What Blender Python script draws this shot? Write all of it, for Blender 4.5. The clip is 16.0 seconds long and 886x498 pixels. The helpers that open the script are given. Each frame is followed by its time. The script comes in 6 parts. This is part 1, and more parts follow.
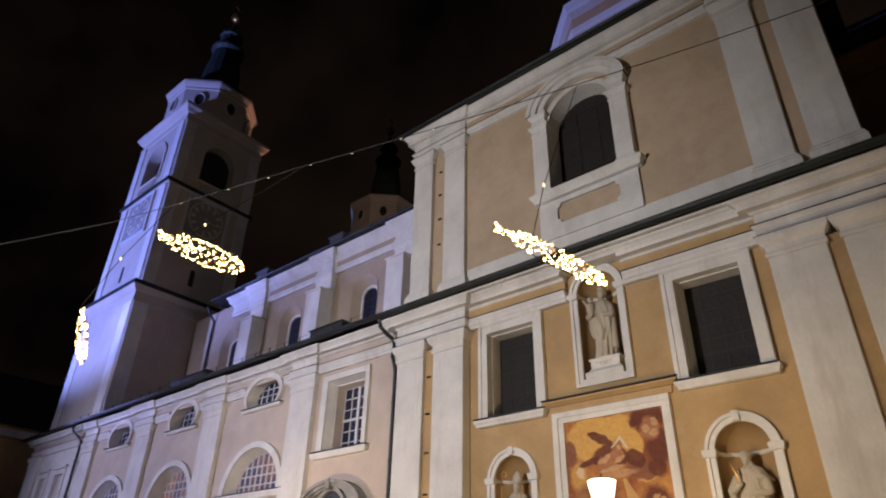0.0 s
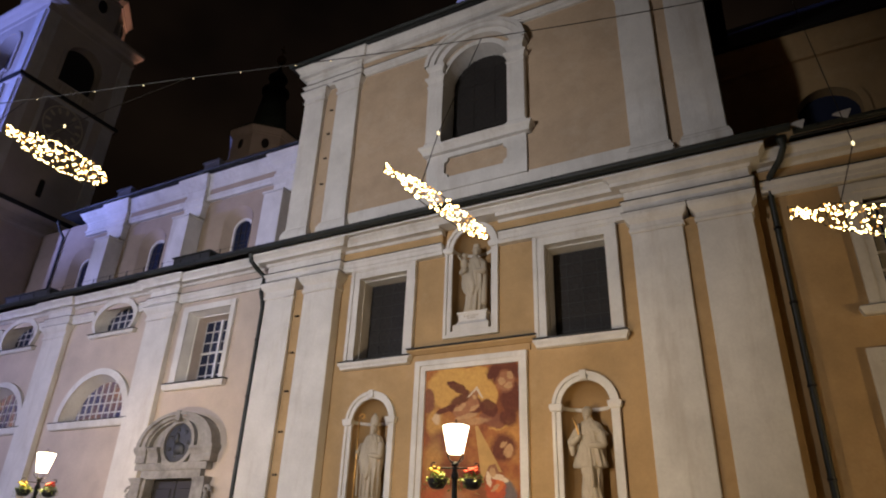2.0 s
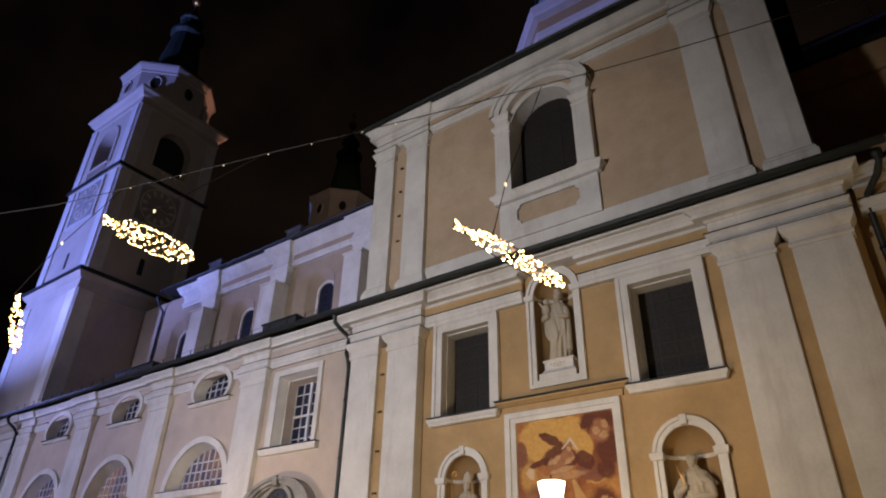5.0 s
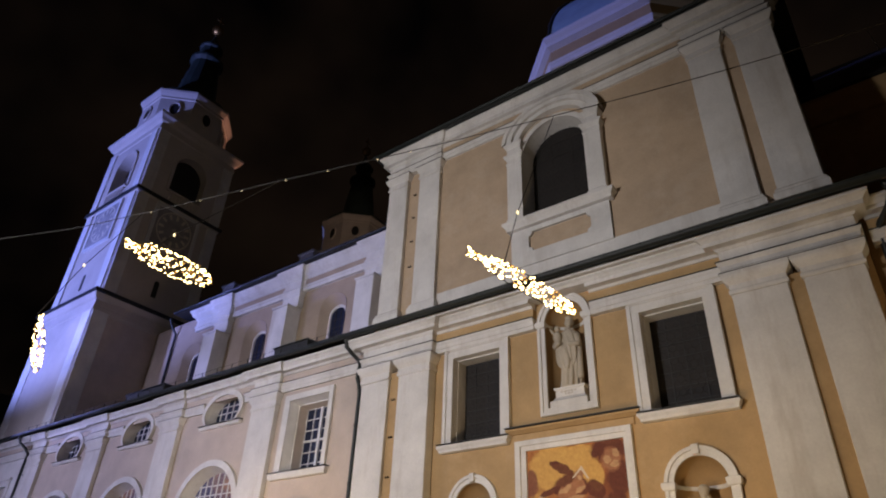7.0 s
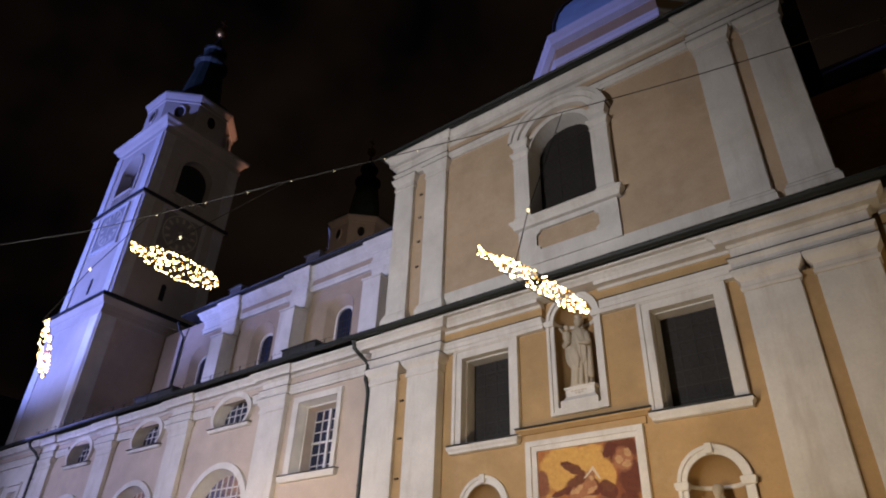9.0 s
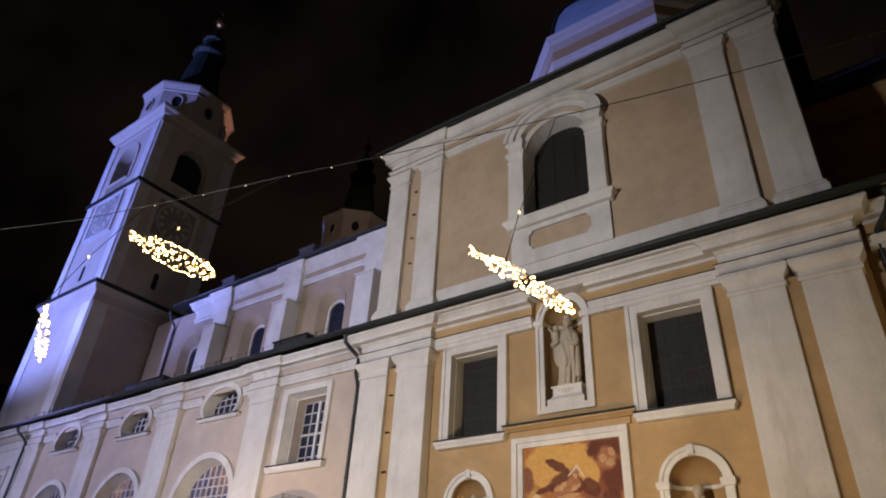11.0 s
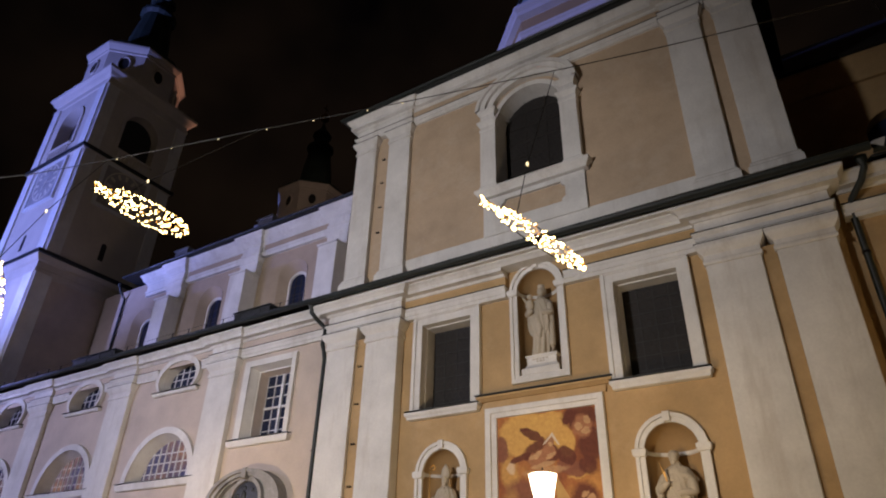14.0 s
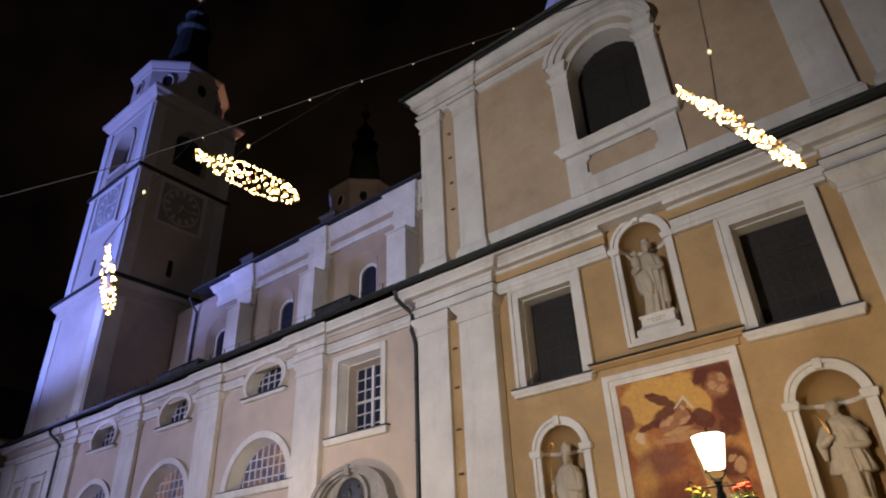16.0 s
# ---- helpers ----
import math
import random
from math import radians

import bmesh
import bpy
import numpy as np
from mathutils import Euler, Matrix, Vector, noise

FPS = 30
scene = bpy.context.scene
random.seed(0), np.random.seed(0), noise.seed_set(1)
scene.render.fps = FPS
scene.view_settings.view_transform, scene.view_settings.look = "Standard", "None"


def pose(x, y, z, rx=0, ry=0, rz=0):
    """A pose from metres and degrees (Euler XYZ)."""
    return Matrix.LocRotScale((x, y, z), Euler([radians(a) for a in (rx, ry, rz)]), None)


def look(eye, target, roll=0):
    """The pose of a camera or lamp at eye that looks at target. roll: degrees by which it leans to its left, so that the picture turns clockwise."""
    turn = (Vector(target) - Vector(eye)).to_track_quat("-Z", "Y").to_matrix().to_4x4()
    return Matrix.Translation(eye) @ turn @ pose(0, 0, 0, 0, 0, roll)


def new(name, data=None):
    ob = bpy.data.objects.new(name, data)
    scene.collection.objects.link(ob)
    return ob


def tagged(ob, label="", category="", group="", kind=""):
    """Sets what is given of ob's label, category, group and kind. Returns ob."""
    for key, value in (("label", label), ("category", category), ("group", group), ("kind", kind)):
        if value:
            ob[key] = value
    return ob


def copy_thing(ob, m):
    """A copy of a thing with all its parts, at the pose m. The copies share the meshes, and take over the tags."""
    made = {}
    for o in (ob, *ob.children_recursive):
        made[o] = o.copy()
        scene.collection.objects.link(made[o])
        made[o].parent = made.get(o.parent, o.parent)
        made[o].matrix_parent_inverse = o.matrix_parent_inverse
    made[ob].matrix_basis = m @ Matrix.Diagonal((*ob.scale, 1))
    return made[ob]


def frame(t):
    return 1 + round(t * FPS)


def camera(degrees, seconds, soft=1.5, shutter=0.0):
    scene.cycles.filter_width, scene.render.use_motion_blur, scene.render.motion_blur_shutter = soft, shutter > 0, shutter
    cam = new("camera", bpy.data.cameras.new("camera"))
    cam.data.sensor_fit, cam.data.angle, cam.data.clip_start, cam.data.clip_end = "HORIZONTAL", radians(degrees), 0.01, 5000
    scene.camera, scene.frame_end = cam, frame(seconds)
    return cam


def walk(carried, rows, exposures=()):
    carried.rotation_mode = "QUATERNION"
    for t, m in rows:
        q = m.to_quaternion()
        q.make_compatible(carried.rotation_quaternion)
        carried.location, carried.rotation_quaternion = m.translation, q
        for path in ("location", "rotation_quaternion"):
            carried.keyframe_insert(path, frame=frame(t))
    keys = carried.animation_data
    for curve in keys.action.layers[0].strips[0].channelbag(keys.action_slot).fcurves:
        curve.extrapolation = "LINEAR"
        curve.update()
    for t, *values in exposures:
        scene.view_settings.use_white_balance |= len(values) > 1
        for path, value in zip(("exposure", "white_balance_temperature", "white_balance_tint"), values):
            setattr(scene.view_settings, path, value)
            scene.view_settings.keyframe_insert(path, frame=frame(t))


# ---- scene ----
cam = camera(69.2, 16.0, 2.0, 0.4)
PATH = [
    (0, (0.017, 0.497, 1.583), (-1.120, 1.808, 2.579), 1.35),
    (0.5, (0.021, 0.486, 1.541), (-1.054, 1.854, 2.526), 1.53),
    (1, (-0.022, 0.509, 1.493), (-1.018, 1.960, 2.442), 2.64),
    (1.5, (-0.068, 0.559, 1.511), (-0.989, 2.086, 2.416), 2.97),
    (2, (-0.088, 0.523, 1.518), (-0.950, 2.106, 2.386), 2.16),
    (2.5, (0.060, 0.545, 1.405), (-0.769, 2.152, 2.259), 1.96),
    (3, (0.103, 0.555, 1.394), (-0.719, 2.167, 2.246), 1.63),
    (3.5, (0.131, 0.52, 1.42), (-0.732, 2.094, 2.302), 1.0),
    (4, (0.12, 0.54, 1.511), (-0.806, 2.053, 2.434), -0.1),
    (4.5, (-0.019, 0.613, 1.636), (-1.005, 2.06, 2.603), 0.2),
    (5, (-0.065, 0.602, 1.64), (-1.102, 1.994, 2.633), 1.3),
    (7.5, (0.016, 0.46, 1.547), (-1.026, 1.795, 2.611), 2.6),
    (8, (-0.041, 0.539, 1.602), (-1.076, 1.879, 2.666), 2.2),
    (8.5, (-0.107, 0.548, 1.637), (-1.16, 1.876, 2.699), 1.9),
    (11, (0.039, 0.37, 1.514), (-1.005, 1.713, 2.567), 3.5),
    (11.5, (0.144, 0.343, 1.463), (-0.888, 1.693, 2.518), 4.2),
    (12, (0.245, 0.358, 1.404), (-0.684, 1.79, 2.447), 3.4),
    (12.5, (0.087, 0.224, 1.399), (-0.736, 1.724, 2.434), 1.6),
    (13, (-0.1, 0.36, 1.518), (-0.911, 1.889, 2.519), 0.3),
    (13.5, (-0.463, 0.483, 1.614), (-1.374, 1.955, 2.616), 0.4),
    (14, (-0.817, 0.505, 1.506), (-1.759, 1.961, 2.503), 1.5),
    (14.5, (-1.222, 0.609, 1.454), (-2.158, 2.09, 2.418), 1.4),
    (15, (-1.733, 0.774, 1.562), (-2.643, 2.273, 2.524), -0.3),
    (15.5, (-2.245, 0.858, 1.632), (-3.259, 2.279, 2.607), -1.8),
    (16, (-2.718, 0.885, 1.559), (-3.782, 2.269, 2.535), -2.5),
]
EXPOSURES = [(0, 0.1), (1.5, 0.0), (3, -0.15), (5, -0.18), (7.5, 0.0), (11.2, 0.1), (13.5, -0.02), (16, -0.2)]
walk(cam, [(t, look(eye, target, roll)) for t, eye, target, roll in PATH], EXPOSURES)

# ---------------------------------------------------------------- world and light
world = bpy.data.worlds.new("night_sky")
scene.world = world
world.use_nodes = True
wn, wl = world.node_tree.nodes, world.node_tree.links
wbg = wn["Background"]
wnoise = wn.new("ShaderNodeTexNoise")
wnoise.inputs["Scale"].default_value, wnoise.inputs["Detail"].default_value = 2.2, 4.0
wramp = wn.new("ShaderNodeValToRGB")
wramp.color_ramp.elements[0].position, wramp.color_ramp.elements[0].color = 0.42, (0.0005, 0.0004, 0.0005, 1)
wramp.color_ramp.elements[1].position, wramp.color_ramp.elements[1].color = 0.72, (0.0085, 0.0052, 0.0034, 1)
wl.new(wnoise.outputs["Fac"], wramp.inputs["Fac"])
wl.new(wramp.outputs["Color"], wbg.inputs["Color"])
wbg.inputs["Strength"].default_value = 1.0


def spot(name, eye, target, watts, colour, degrees, soft=0.6, blend=0.6):
    data = bpy.data.lights.new(name, "SPOT")
    data.energy, data.color, data.spot_size, data.spot_blend, data.shadow_soft_size = watts, colour, radians(degrees), blend, soft
    ob = new(name, data)
    ob.matrix_world = look(eye, target)
    return ob


def bulb_light(name, place, watts, colour, soft=0.12):
    data = bpy.data.lights.new(name, "POINT")
    data.energy, data.color, data.shadow_soft_size = watts, colour, soft
    ob = new(name, data)
    ob.location = place
    return ob


WARM, ROSE = (1.0, 0.69, 0.36), (1.0, 0.46, 0.30)
# assumed floodlights, none in view, mostly across the street, and the street's lanterns
spot("tower_floodlight", (-54, -11.5, 10), (-47, 17, 32), 88000, (0.25, 0.31, 1.0), 60, 0.5, 0.4)
spot("nave_floodlight", (-82, -8.0, 12), (-31, 22, 17), 80000, (0.30, 0.33, 1.0), 14, 0.6, 0.35)
spot("aisle_floodlight", (-43.5, -11.0, 9), (-34.5, 17, 6), 21000, (0.62, 0.61, 1.0), 76, 0.8, 1.0)
spot("dome_floodlight", (-60, -25, 30), (-9, 25, 32), 150000, (0.25, 0.30, 1.0), 12, 0.5)
spot("facade_floodlight", (-14.5, -10.5, 7.5), (-15.0, 17, 9.8), 15000, (1.0, 0.94, 0.95), 75, 0.7, 0.9)
# added fill for the east faces; no lamp is known there
spot("east_fill", (14, -10.5, 9), (-44, 22, 24), 4200, (1.0, 0.86, 0.70), 36, 3.0, 0.7)
spot("north_floodlight", (-44.6, 37.5, 23), (-43.4, 23.9, 40.6), 9000, ROSE, 11, 0.3, 0.3)
# added unseen lamp over the nave roof, to brighten the far octagon
spot("octagon_fill", (-24, 23.5, 24.6), (-46.5, 43.6, 42), 2600, (1.0, 0.70, 0.52), 20, 0.3)
LANTERNS = [(-6.05, 12.3), (-19.8, 12.6), (7.8, 12.2)]
for (lx, ly), watts in zip(LANTERNS, (390, 420, 560)):
    bulb_light("lantern_light", (lx, ly, 3.66), watts, WARM)

# ---------------------------------------------------------------- materials


def material(name, colour, rough=0.85, metal=0.0, vary=0.12, scale=3.0, grain=60.0, bump=0.15, stain=None, stain_amount=0.0, streak=False):
    """A node material: colour varied by large patches and by fine grain, with fine relief and, if given, stains."""
    m = bpy.data.materials.new(name)
    m.use_nodes = True
    n, l = m.node_tree.nodes, m.node_tree.links
    b = n["Principled BSDF"]
    b.inputs["Roughness"].default_value, b.inputs["Metallic"].default_value = rough, metal
    co = n.new("ShaderNodeTexCoord")
    geo = n.new("ShaderNodeNewGeometry")
    big = n.new("ShaderNodeTexNoise")
    big.inputs["Scale"].default_value, big.inputs["Detail"].default_value, big.inputs["Roughness"].default_value = scale * 0.25, 6, 0.6
    fine = n.new("ShaderNodeTexNoise")
    fine.inputs["Scale"].default_value, fine.inputs["Detail"].default_value = grain * 0.25, 3
    l.new(geo.outputs["Position"], big.inputs["Vector"])
    l.new(geo.outputs["Position"], fine.inputs["Vector"])
    mix = n.new("ShaderNodeMix")
    mix.data_type = "RGBA"
    c = Vector(colour)
    mix.inputs["A"].default_value = (*(c * (1 - vary)), 1)
    mix.inputs["B"].default_value = (*[min(1, v) for v in c * (1 + vary)], 1)
    ramp = n.new("ShaderNodeMapRange")
    ramp.inputs["From Min"].default_value, ramp.inputs["From Max"].default_value = 0.3, 0.7
    l.new(big.outputs["Fac"], ramp.inputs["Value"])
    l.new(ramp.outputs["Result"], mix.inputs["Factor"])
    last = mix.outputs["Result"]
    two = n.new("ShaderNodeMix")
    two.data_type, two.blend_type = "RGBA", "MULTIPLY"
    two.inputs["Factor"].default_value = 0.22
    l.new(last, two.inputs["A"])
    l.new(fine.outputs["Color"], two.inputs["B"])
    grey = n.new("ShaderNodeRGBToBW")
    l.new(fine.outputs["Color"], grey.inputs["Color"])
    l.new(grey.outputs["Val"], two.inputs["B"])
    last = two.outputs["Result"]
    if stain:
        st = n.new("ShaderNodeTexNoise")
        st.inputs["Scale"].default_value, st.inputs["Detail"].default_value, st.inputs["Roughness"].default_value = 0.9, 9, 0.72
        mp = n.new("ShaderNodeMapping")
        mp.inputs["Scale"].default_value = (1.6, 1.6, 0.25) if streak else (0.8, 0.8, 0.8)
        l.new(geo.outputs["Position"], mp.inputs["Vector"])
        l.new(mp.outputs["Vector"], st.inputs["Vector"])
        sr = n.new("ShaderNodeMapRange")
        sr.inputs["From Min"].default_value, sr.inputs["From Max"].default_value = 0.52, 0.72
        sr.inputs["To Max"].default_value = stain_amount
        l.new(st.outputs["Fac"], sr.inputs["Value"])
        three = n.new("ShaderNodeMix")
        three.data_type = "RGBA"
        l.new(sr.outputs["Result"], three.inputs["Factor"])
        l.new(last, three.inputs["A"])
        three.inputs["B"].default_value = (*stain, 1)
        last = three.outputs["Result"]
    l.new(last, b.inputs["Base Color"])
    if bump:
        bm_ = n.new("ShaderNodeBump")
        bm_.inputs["Strength"].default_value, bm_.inputs["Distance"].default_value = bump, 0.02
        l.new(fine.outputs["Fac"], bm_.inputs["Height"])
        l.new(bm_.outputs["Normal"], b.inputs["Normal"])
    return m


def glow(name, colour, strength):
    m = bpy.data.materials.new(name)
    m.use_nodes = True
    b = m.node_tree.nodes["Principled BSDF"]
    b.inputs["Base Color"].default_value = (*colour, 1)
    b.inputs["Emission Color"].default_value = (*colour, 1)
    b.inputs["Emission Strength"].default_value = strength
    return m


M_OCHRE = material("ochre_plaster", (0.50, 0.335, 0.16), vary=0.14, bump=0.2, stain=(0.56, 0.41, 0.24), stain_amount=0.5)
M_UPPER = material("pale_ochre_plaster", (0.54, 0.41, 0.28), vary=0.12, bump=0.2, stain=(0.62, 0.53, 0.42), stain_amount=0.4)
# darker ochre: puts the niche hollows' shade into the colour; also the drum frieze
M_NICHE = material("darkened_ochre_plaster", (0.36, 0.23, 0.10), vary=0.12, bump=0.2, stain=(0.34, 0.22, 0.10), stain_amount=0.4)
M_PINK = material("pale_pink_plaster", (0.59, 0.50, 0.42), vary=0.13, bump=0.2, stain=(0.55, 0.42, 0.35), stain_amount=0.3)
M_WHITE = material("white_lime_paint", (0.75, 0.735, 0.70), vary=0.13, bump=0.2, stain=(0.46, 0.42, 0.37), stain_amount=0.62, streak=True)
M_TOWER = material("tower_plaster", (0.60, 0.54, 0.48), vary=0.08, bump=0.2, stain=(0.46, 0.42, 0.38), stain_amount=0.4, streak=True)
M_STONE = material("grey_portal_stone", (0.30, 0.295, 0.29), vary=0.3, scale=9, grain=90, bump=0.4, stain=(0.07, 0.07, 0.075), stain_amount=0.85)
M_STATUE = material("weathered_statue_stone", (0.52, 0.46, 0.36), vary=0.2, grain=80, bump=0.5, stain=(0.20, 0.17, 0.13), stain_amount=0.75, streak=True)
M_ROOF = material("dark_sheet_roof", (0.024, 0.027, 0.028), rough=0.55, vary=0.3, bump=0.1)
M_GUTTER = material("dark_green_gutter_metal", (0.012, 0.018, 0.017), rough=0.5, metal=0.0, vary=0.25, bump=0.05)
M_COPPER = material("green_copper", (0.032, 0.050, 0.042), rough=0.6, metal=0.0, vary=0.35, bump=0.2)
M_DOME = material("blue_grey_dome_copper", (0.25, 0.33, 0.36), rough=0.6, vary=0.15, bump=0.1)
M_DARK = material("dark_window_screen", (0.012, 0.0105, 0.010), rough=0.7, vary=0.5, scale=14, grain=160, bump=0.3)
M_NAVE = material("dull_ochre_plaster", (0.43, 0.34, 0.25), vary=0.12, bump=0.2, stain=(0.34, 0.27, 0.21), stain_amount=0.4)
M_GRILLE = material("rusty_window_mesh", (0.026, 0.022, 0.019), rough=0.8, vary=0.3, bump=0.1)
M_IRON = material("black_iron", (0.015, 0.015, 0.016), rough=0.4, metal=0.7, vary=0.2, bump=0.05)
M_STEEL = material("galvanised_clip", (0.30, 0.29, 0.27), rough=0.4, metal=0.8, vary=0.2, bump=0.05)
M_WOOD = material("dark_door_wood", (0.018, 0.016, 0.015), rough=0.6, vary=0.3, bump=0.2)
M_BRONZE = material("dark_bronze_relief", (0.05, 0.055, 0.06), rough=0.5, metal=0.4, vary=0.4, bump=0.5)
M_BAR = material("white_window_bar", (0.72, 0.72, 0.72), rough=0.5, vary=0.05, bump=0.05)
M_GOLD = material("gilded_metal", (0.80, 0.48, 0.16), rough=0.42, metal=1.0, vary=0.1, bump=0.05)
M_LEAF = material("green_leaves", (0.20, 0.27, 0.06), rough=0.6, vary=0.4, grain=90, bump=0.1)
M_RED = material("red_petals", (0.70, 0.07, 0.03), rough=0.6, vary=0.25, grain=90, bump=0.1)
M_POT = material("black_plastic_pot", (0.02, 0.02, 0.022), rough=0.45, vary=0.1, bump=0.05)
M_WIRE = material("black_wire", (0.02, 0.02, 0.02), rough=0.6, vary=0.1, bump=0)
M_CLOCK = material("clock_dial_paint", (0.82, 0.80, 0.76), vary=0.1, bump=0.1)
M_FACE = material("clock_dark_dial", (0.36, 0.34, 0.33), vary=0.25, bump=0.1)
M_MARK = material("clock_marks", (0.72, 0.66, 0.55), rough=0.5, vary=0.1, bump=0)
M_SNOW = material("white_sheet", (0.75, 0.75, 0.75), rough=0.8, vary=0.05, bump=0.1)
M_PAVE = material("street_paving", (0.16, 0.15, 0.14), rough=0.7, vary=0.2, bump=0.4)
M_HOUSE = material("opposite_house_plaster", (0.45, 0.38, 0.28), vary=0.1)
M_SHUTTER = material("grey_curtain", (0.34, 0.32, 0.27), vary=0.2, bump=0.1)
M_BULB = glow("warm_bulb", (1.0, 0.70, 0.30), 14.0)
# amber glow that stands for bloom around the bulbs
M_AMBER = glow("amber_bloom", (1.0, 0.52, 0.12), 1.3)
M_LAMP = glow("lit_lantern_glass", (1.0, 0.80, 0.55), 9.0)
M_GLINT = glow("small_lit_bulb", (1.0, 0.80, 0.45), 2.0)

M_GLASS = bpy.data.materials.new("dark_window_glass")
M_GLASS.use_nodes = True
gb = M_GLASS.node_tree.nodes["Principled BSDF"]
gb.inputs["Base Color"].default_value = (0.022, 0.028, 0.055, 1)
gb.inputs["Roughness"].default_value = 0.08
gb.inputs["Specular IOR Level"].default_value = 0.25
gn = M_GLASS.node_tree.nodes.new("ShaderNodeTexNoise")
gn.inputs["Scale"].default_value = 1.3
gbump = M_GLASS.node_tree.nodes.new("ShaderNodeBump")
gbump.inputs["Strength"].default_value = 0.12
M_GLASS.node_tree.links.new(gn.outputs["Fac"], gbump.inputs["Height"])
M_GLASS.node_tree.links.new(gbump.outputs["Normal"], gb.inputs["Normal"])


def reflection_glass():
    """Panes whose warm and blue reflections are put in as an uneven glow."""
    m = bpy.data.materials.new("glowing_reflection_glass")
    m.use_nodes = True
    n, l = m.node_tree.nodes, m.node_tree.links
    b = n["Principled BSDF"]
    b.inputs["Base Color"].default_value = (0.05, 0.05, 0.09, 1)
    b.inputs["Roughness"].default_value = 0.15
    geo, tx, rp = n.new("ShaderNodeNewGeometry"), n.new("ShaderNodeTexNoise"), n.new("ShaderNodeValToRGB")
    tx.inputs["Scale"].default_value, tx.inputs["Detail"].default_value = 0.9, 3
    e = rp.color_ramp.elements
    e[0].position, e[0].color = 0.42, (0.06, 0.055, 0.12, 1)
    e[1].position, e[1].color = 0.66, (0.55, 0.27, 0.10, 1)
    l.new(geo.outputs["Position"], tx.inputs["Vector"])
    l.new(tx.outputs["Fac"], rp.inputs["Fac"])
    l.new(rp.outputs["Color"], b.inputs["Emission Color"])
    b.inputs["Emission Strength"].default_value = 0.4
    return m


M_REFLECTING = reflection_glass()


def fresco_paint():
    """A painting of clouds: soft-edged patches of colour laid over one another and broken up by brush-like noise."""
    m = bpy.data.materials.new("fresco_clouds")
    m.use_nodes = True
    n, l = m.node_tree.nodes, m.node_tree.links
    b = n["Principled BSDF"]
    b.inputs["Roughness"].default_value = 0.9
    geo = n.new("ShaderNodeNewGeometry")

    def noise_(scale, detail, rough):
        t = n.new("ShaderNodeTexNoise")
        t.inputs["Scale"].default_value, t.inputs["Detail"].default_value, t.inputs["Roughness"].default_value = scale, detail, rough
        l.new(geo.outputs["Position"], t.inputs["Vector"])
        return t

    def shifted(tex, amount, base):
        sub = n.new("ShaderNodeVectorMath")
        sub.operation = "MULTIPLY_ADD"
        sub.inputs[1].default_value = (amount, 0, amount)
        l.new(tex.outputs["Color"], sub.inputs[0])
        off = n.new("ShaderNodeVectorMath")
        off.inputs[1].default_value = (-amount / 2, 0, -amount / 2)
        l.new(base, off.inputs[0])
        l.new(off.outputs[0], sub.inputs[2])
        return sub.outputs[0]
    warped = shifted(noise_(6.5, 5, 0.65), 0.19, shifted(noise_(1.7, 2, 0.5), 0.16, geo.outputs["Position"]))
    tx, rp = noise_(1.0, 6, 0.6), n.new("ShaderNodeValToRGB")
    e = rp.color_ramp.elements
    e[0].position, e[0].color = 0.32, (0.16, 0.05, 0.025, 1)
    e[1].position, e[1].color = 0.68, (0.50, 0.24, 0.07, 1)
    el = e.new(0.48)
    el.color = (0.32, 0.11, 0.04, 1)
    l.new(warped, tx.inputs["Vector"])
    l.new(tx.outputs["Fac"], rp.inputs["Fac"])
    last = rp.outputs["Color"]

    def dab(x, z, rx, rz, turn, colour, soft=0.16, full=0.94):
        nonlocal last
        mp = n.new("ShaderNodeMapping")
        mp.vector_type = "TEXTURE"
        mp.inputs["Location"].default_value = (x, 17, z)
        mp.inputs["Rotation"].default_value = (0, -turn, 0)
        mp.inputs["Scale"].default_value = (rx, 1, rz)
        l.new(warped, mp.inputs["Vector"])
        flat = n.new("ShaderNodeVectorMath")
        flat.operation = "MULTIPLY"
        flat.inputs[1].default_value = (1, 0, 1)
        l.new(mp.outputs[0], flat.inputs[0])
        ln = n.new("ShaderNodeVectorMath")
        ln.operation = "LENGTH"
        l.new(flat.outputs[0], ln.inputs[0])
        mr = n.new("ShaderNodeMapRange")
        mr.inputs["From Min"].default_value, mr.inputs["From Max"].default_value = 1 - soft / 2, 1 + soft / 2
        mr.inputs["To Min"].default_value, mr.inputs["To Max"].default_value = full, 0.0
        l.new(ln.outputs["Value"], mr.inputs["Value"])
        mx = n.new("ShaderNodeMix")
        mx.data_type = "RGBA"
        l.new(mr.outputs["Result"], mx.inputs["Factor"])
        l.new(last, mx.inputs["A"])
        mx.inputs["B"].default_value = (*colour, 1)
        last = mx.outputs["Result"]
    gold, dark, rose, pale, red, grey = (0.60, 0.35, 0.10), (0.12, 0.035, 0.022), (0.36, 0.16, 0.08), (0.68, 0.54, 0.38), (0.46, 0.09, 0.035), (0.15, 0.13, 0.13)
    tan, shade = (0.50, 0.30, 0.15), (0.22, 0.085, 0.05)
    sky = ((-8.55, 6.0, 0.85, 0.62, 0.0, gold), (-8.0, 6.25, 0.62, 0.30, 0.1, gold), (-7.45, 5.72, 0.30, 0.46, 0.2, gold), (-9.1, 5.0, 0.26, 0.5, 0.2, gold, 0.5, 0.7), (-7.05, 4.82, 0.36, 0.10, 0.2, gold, 0.4, 0.8))
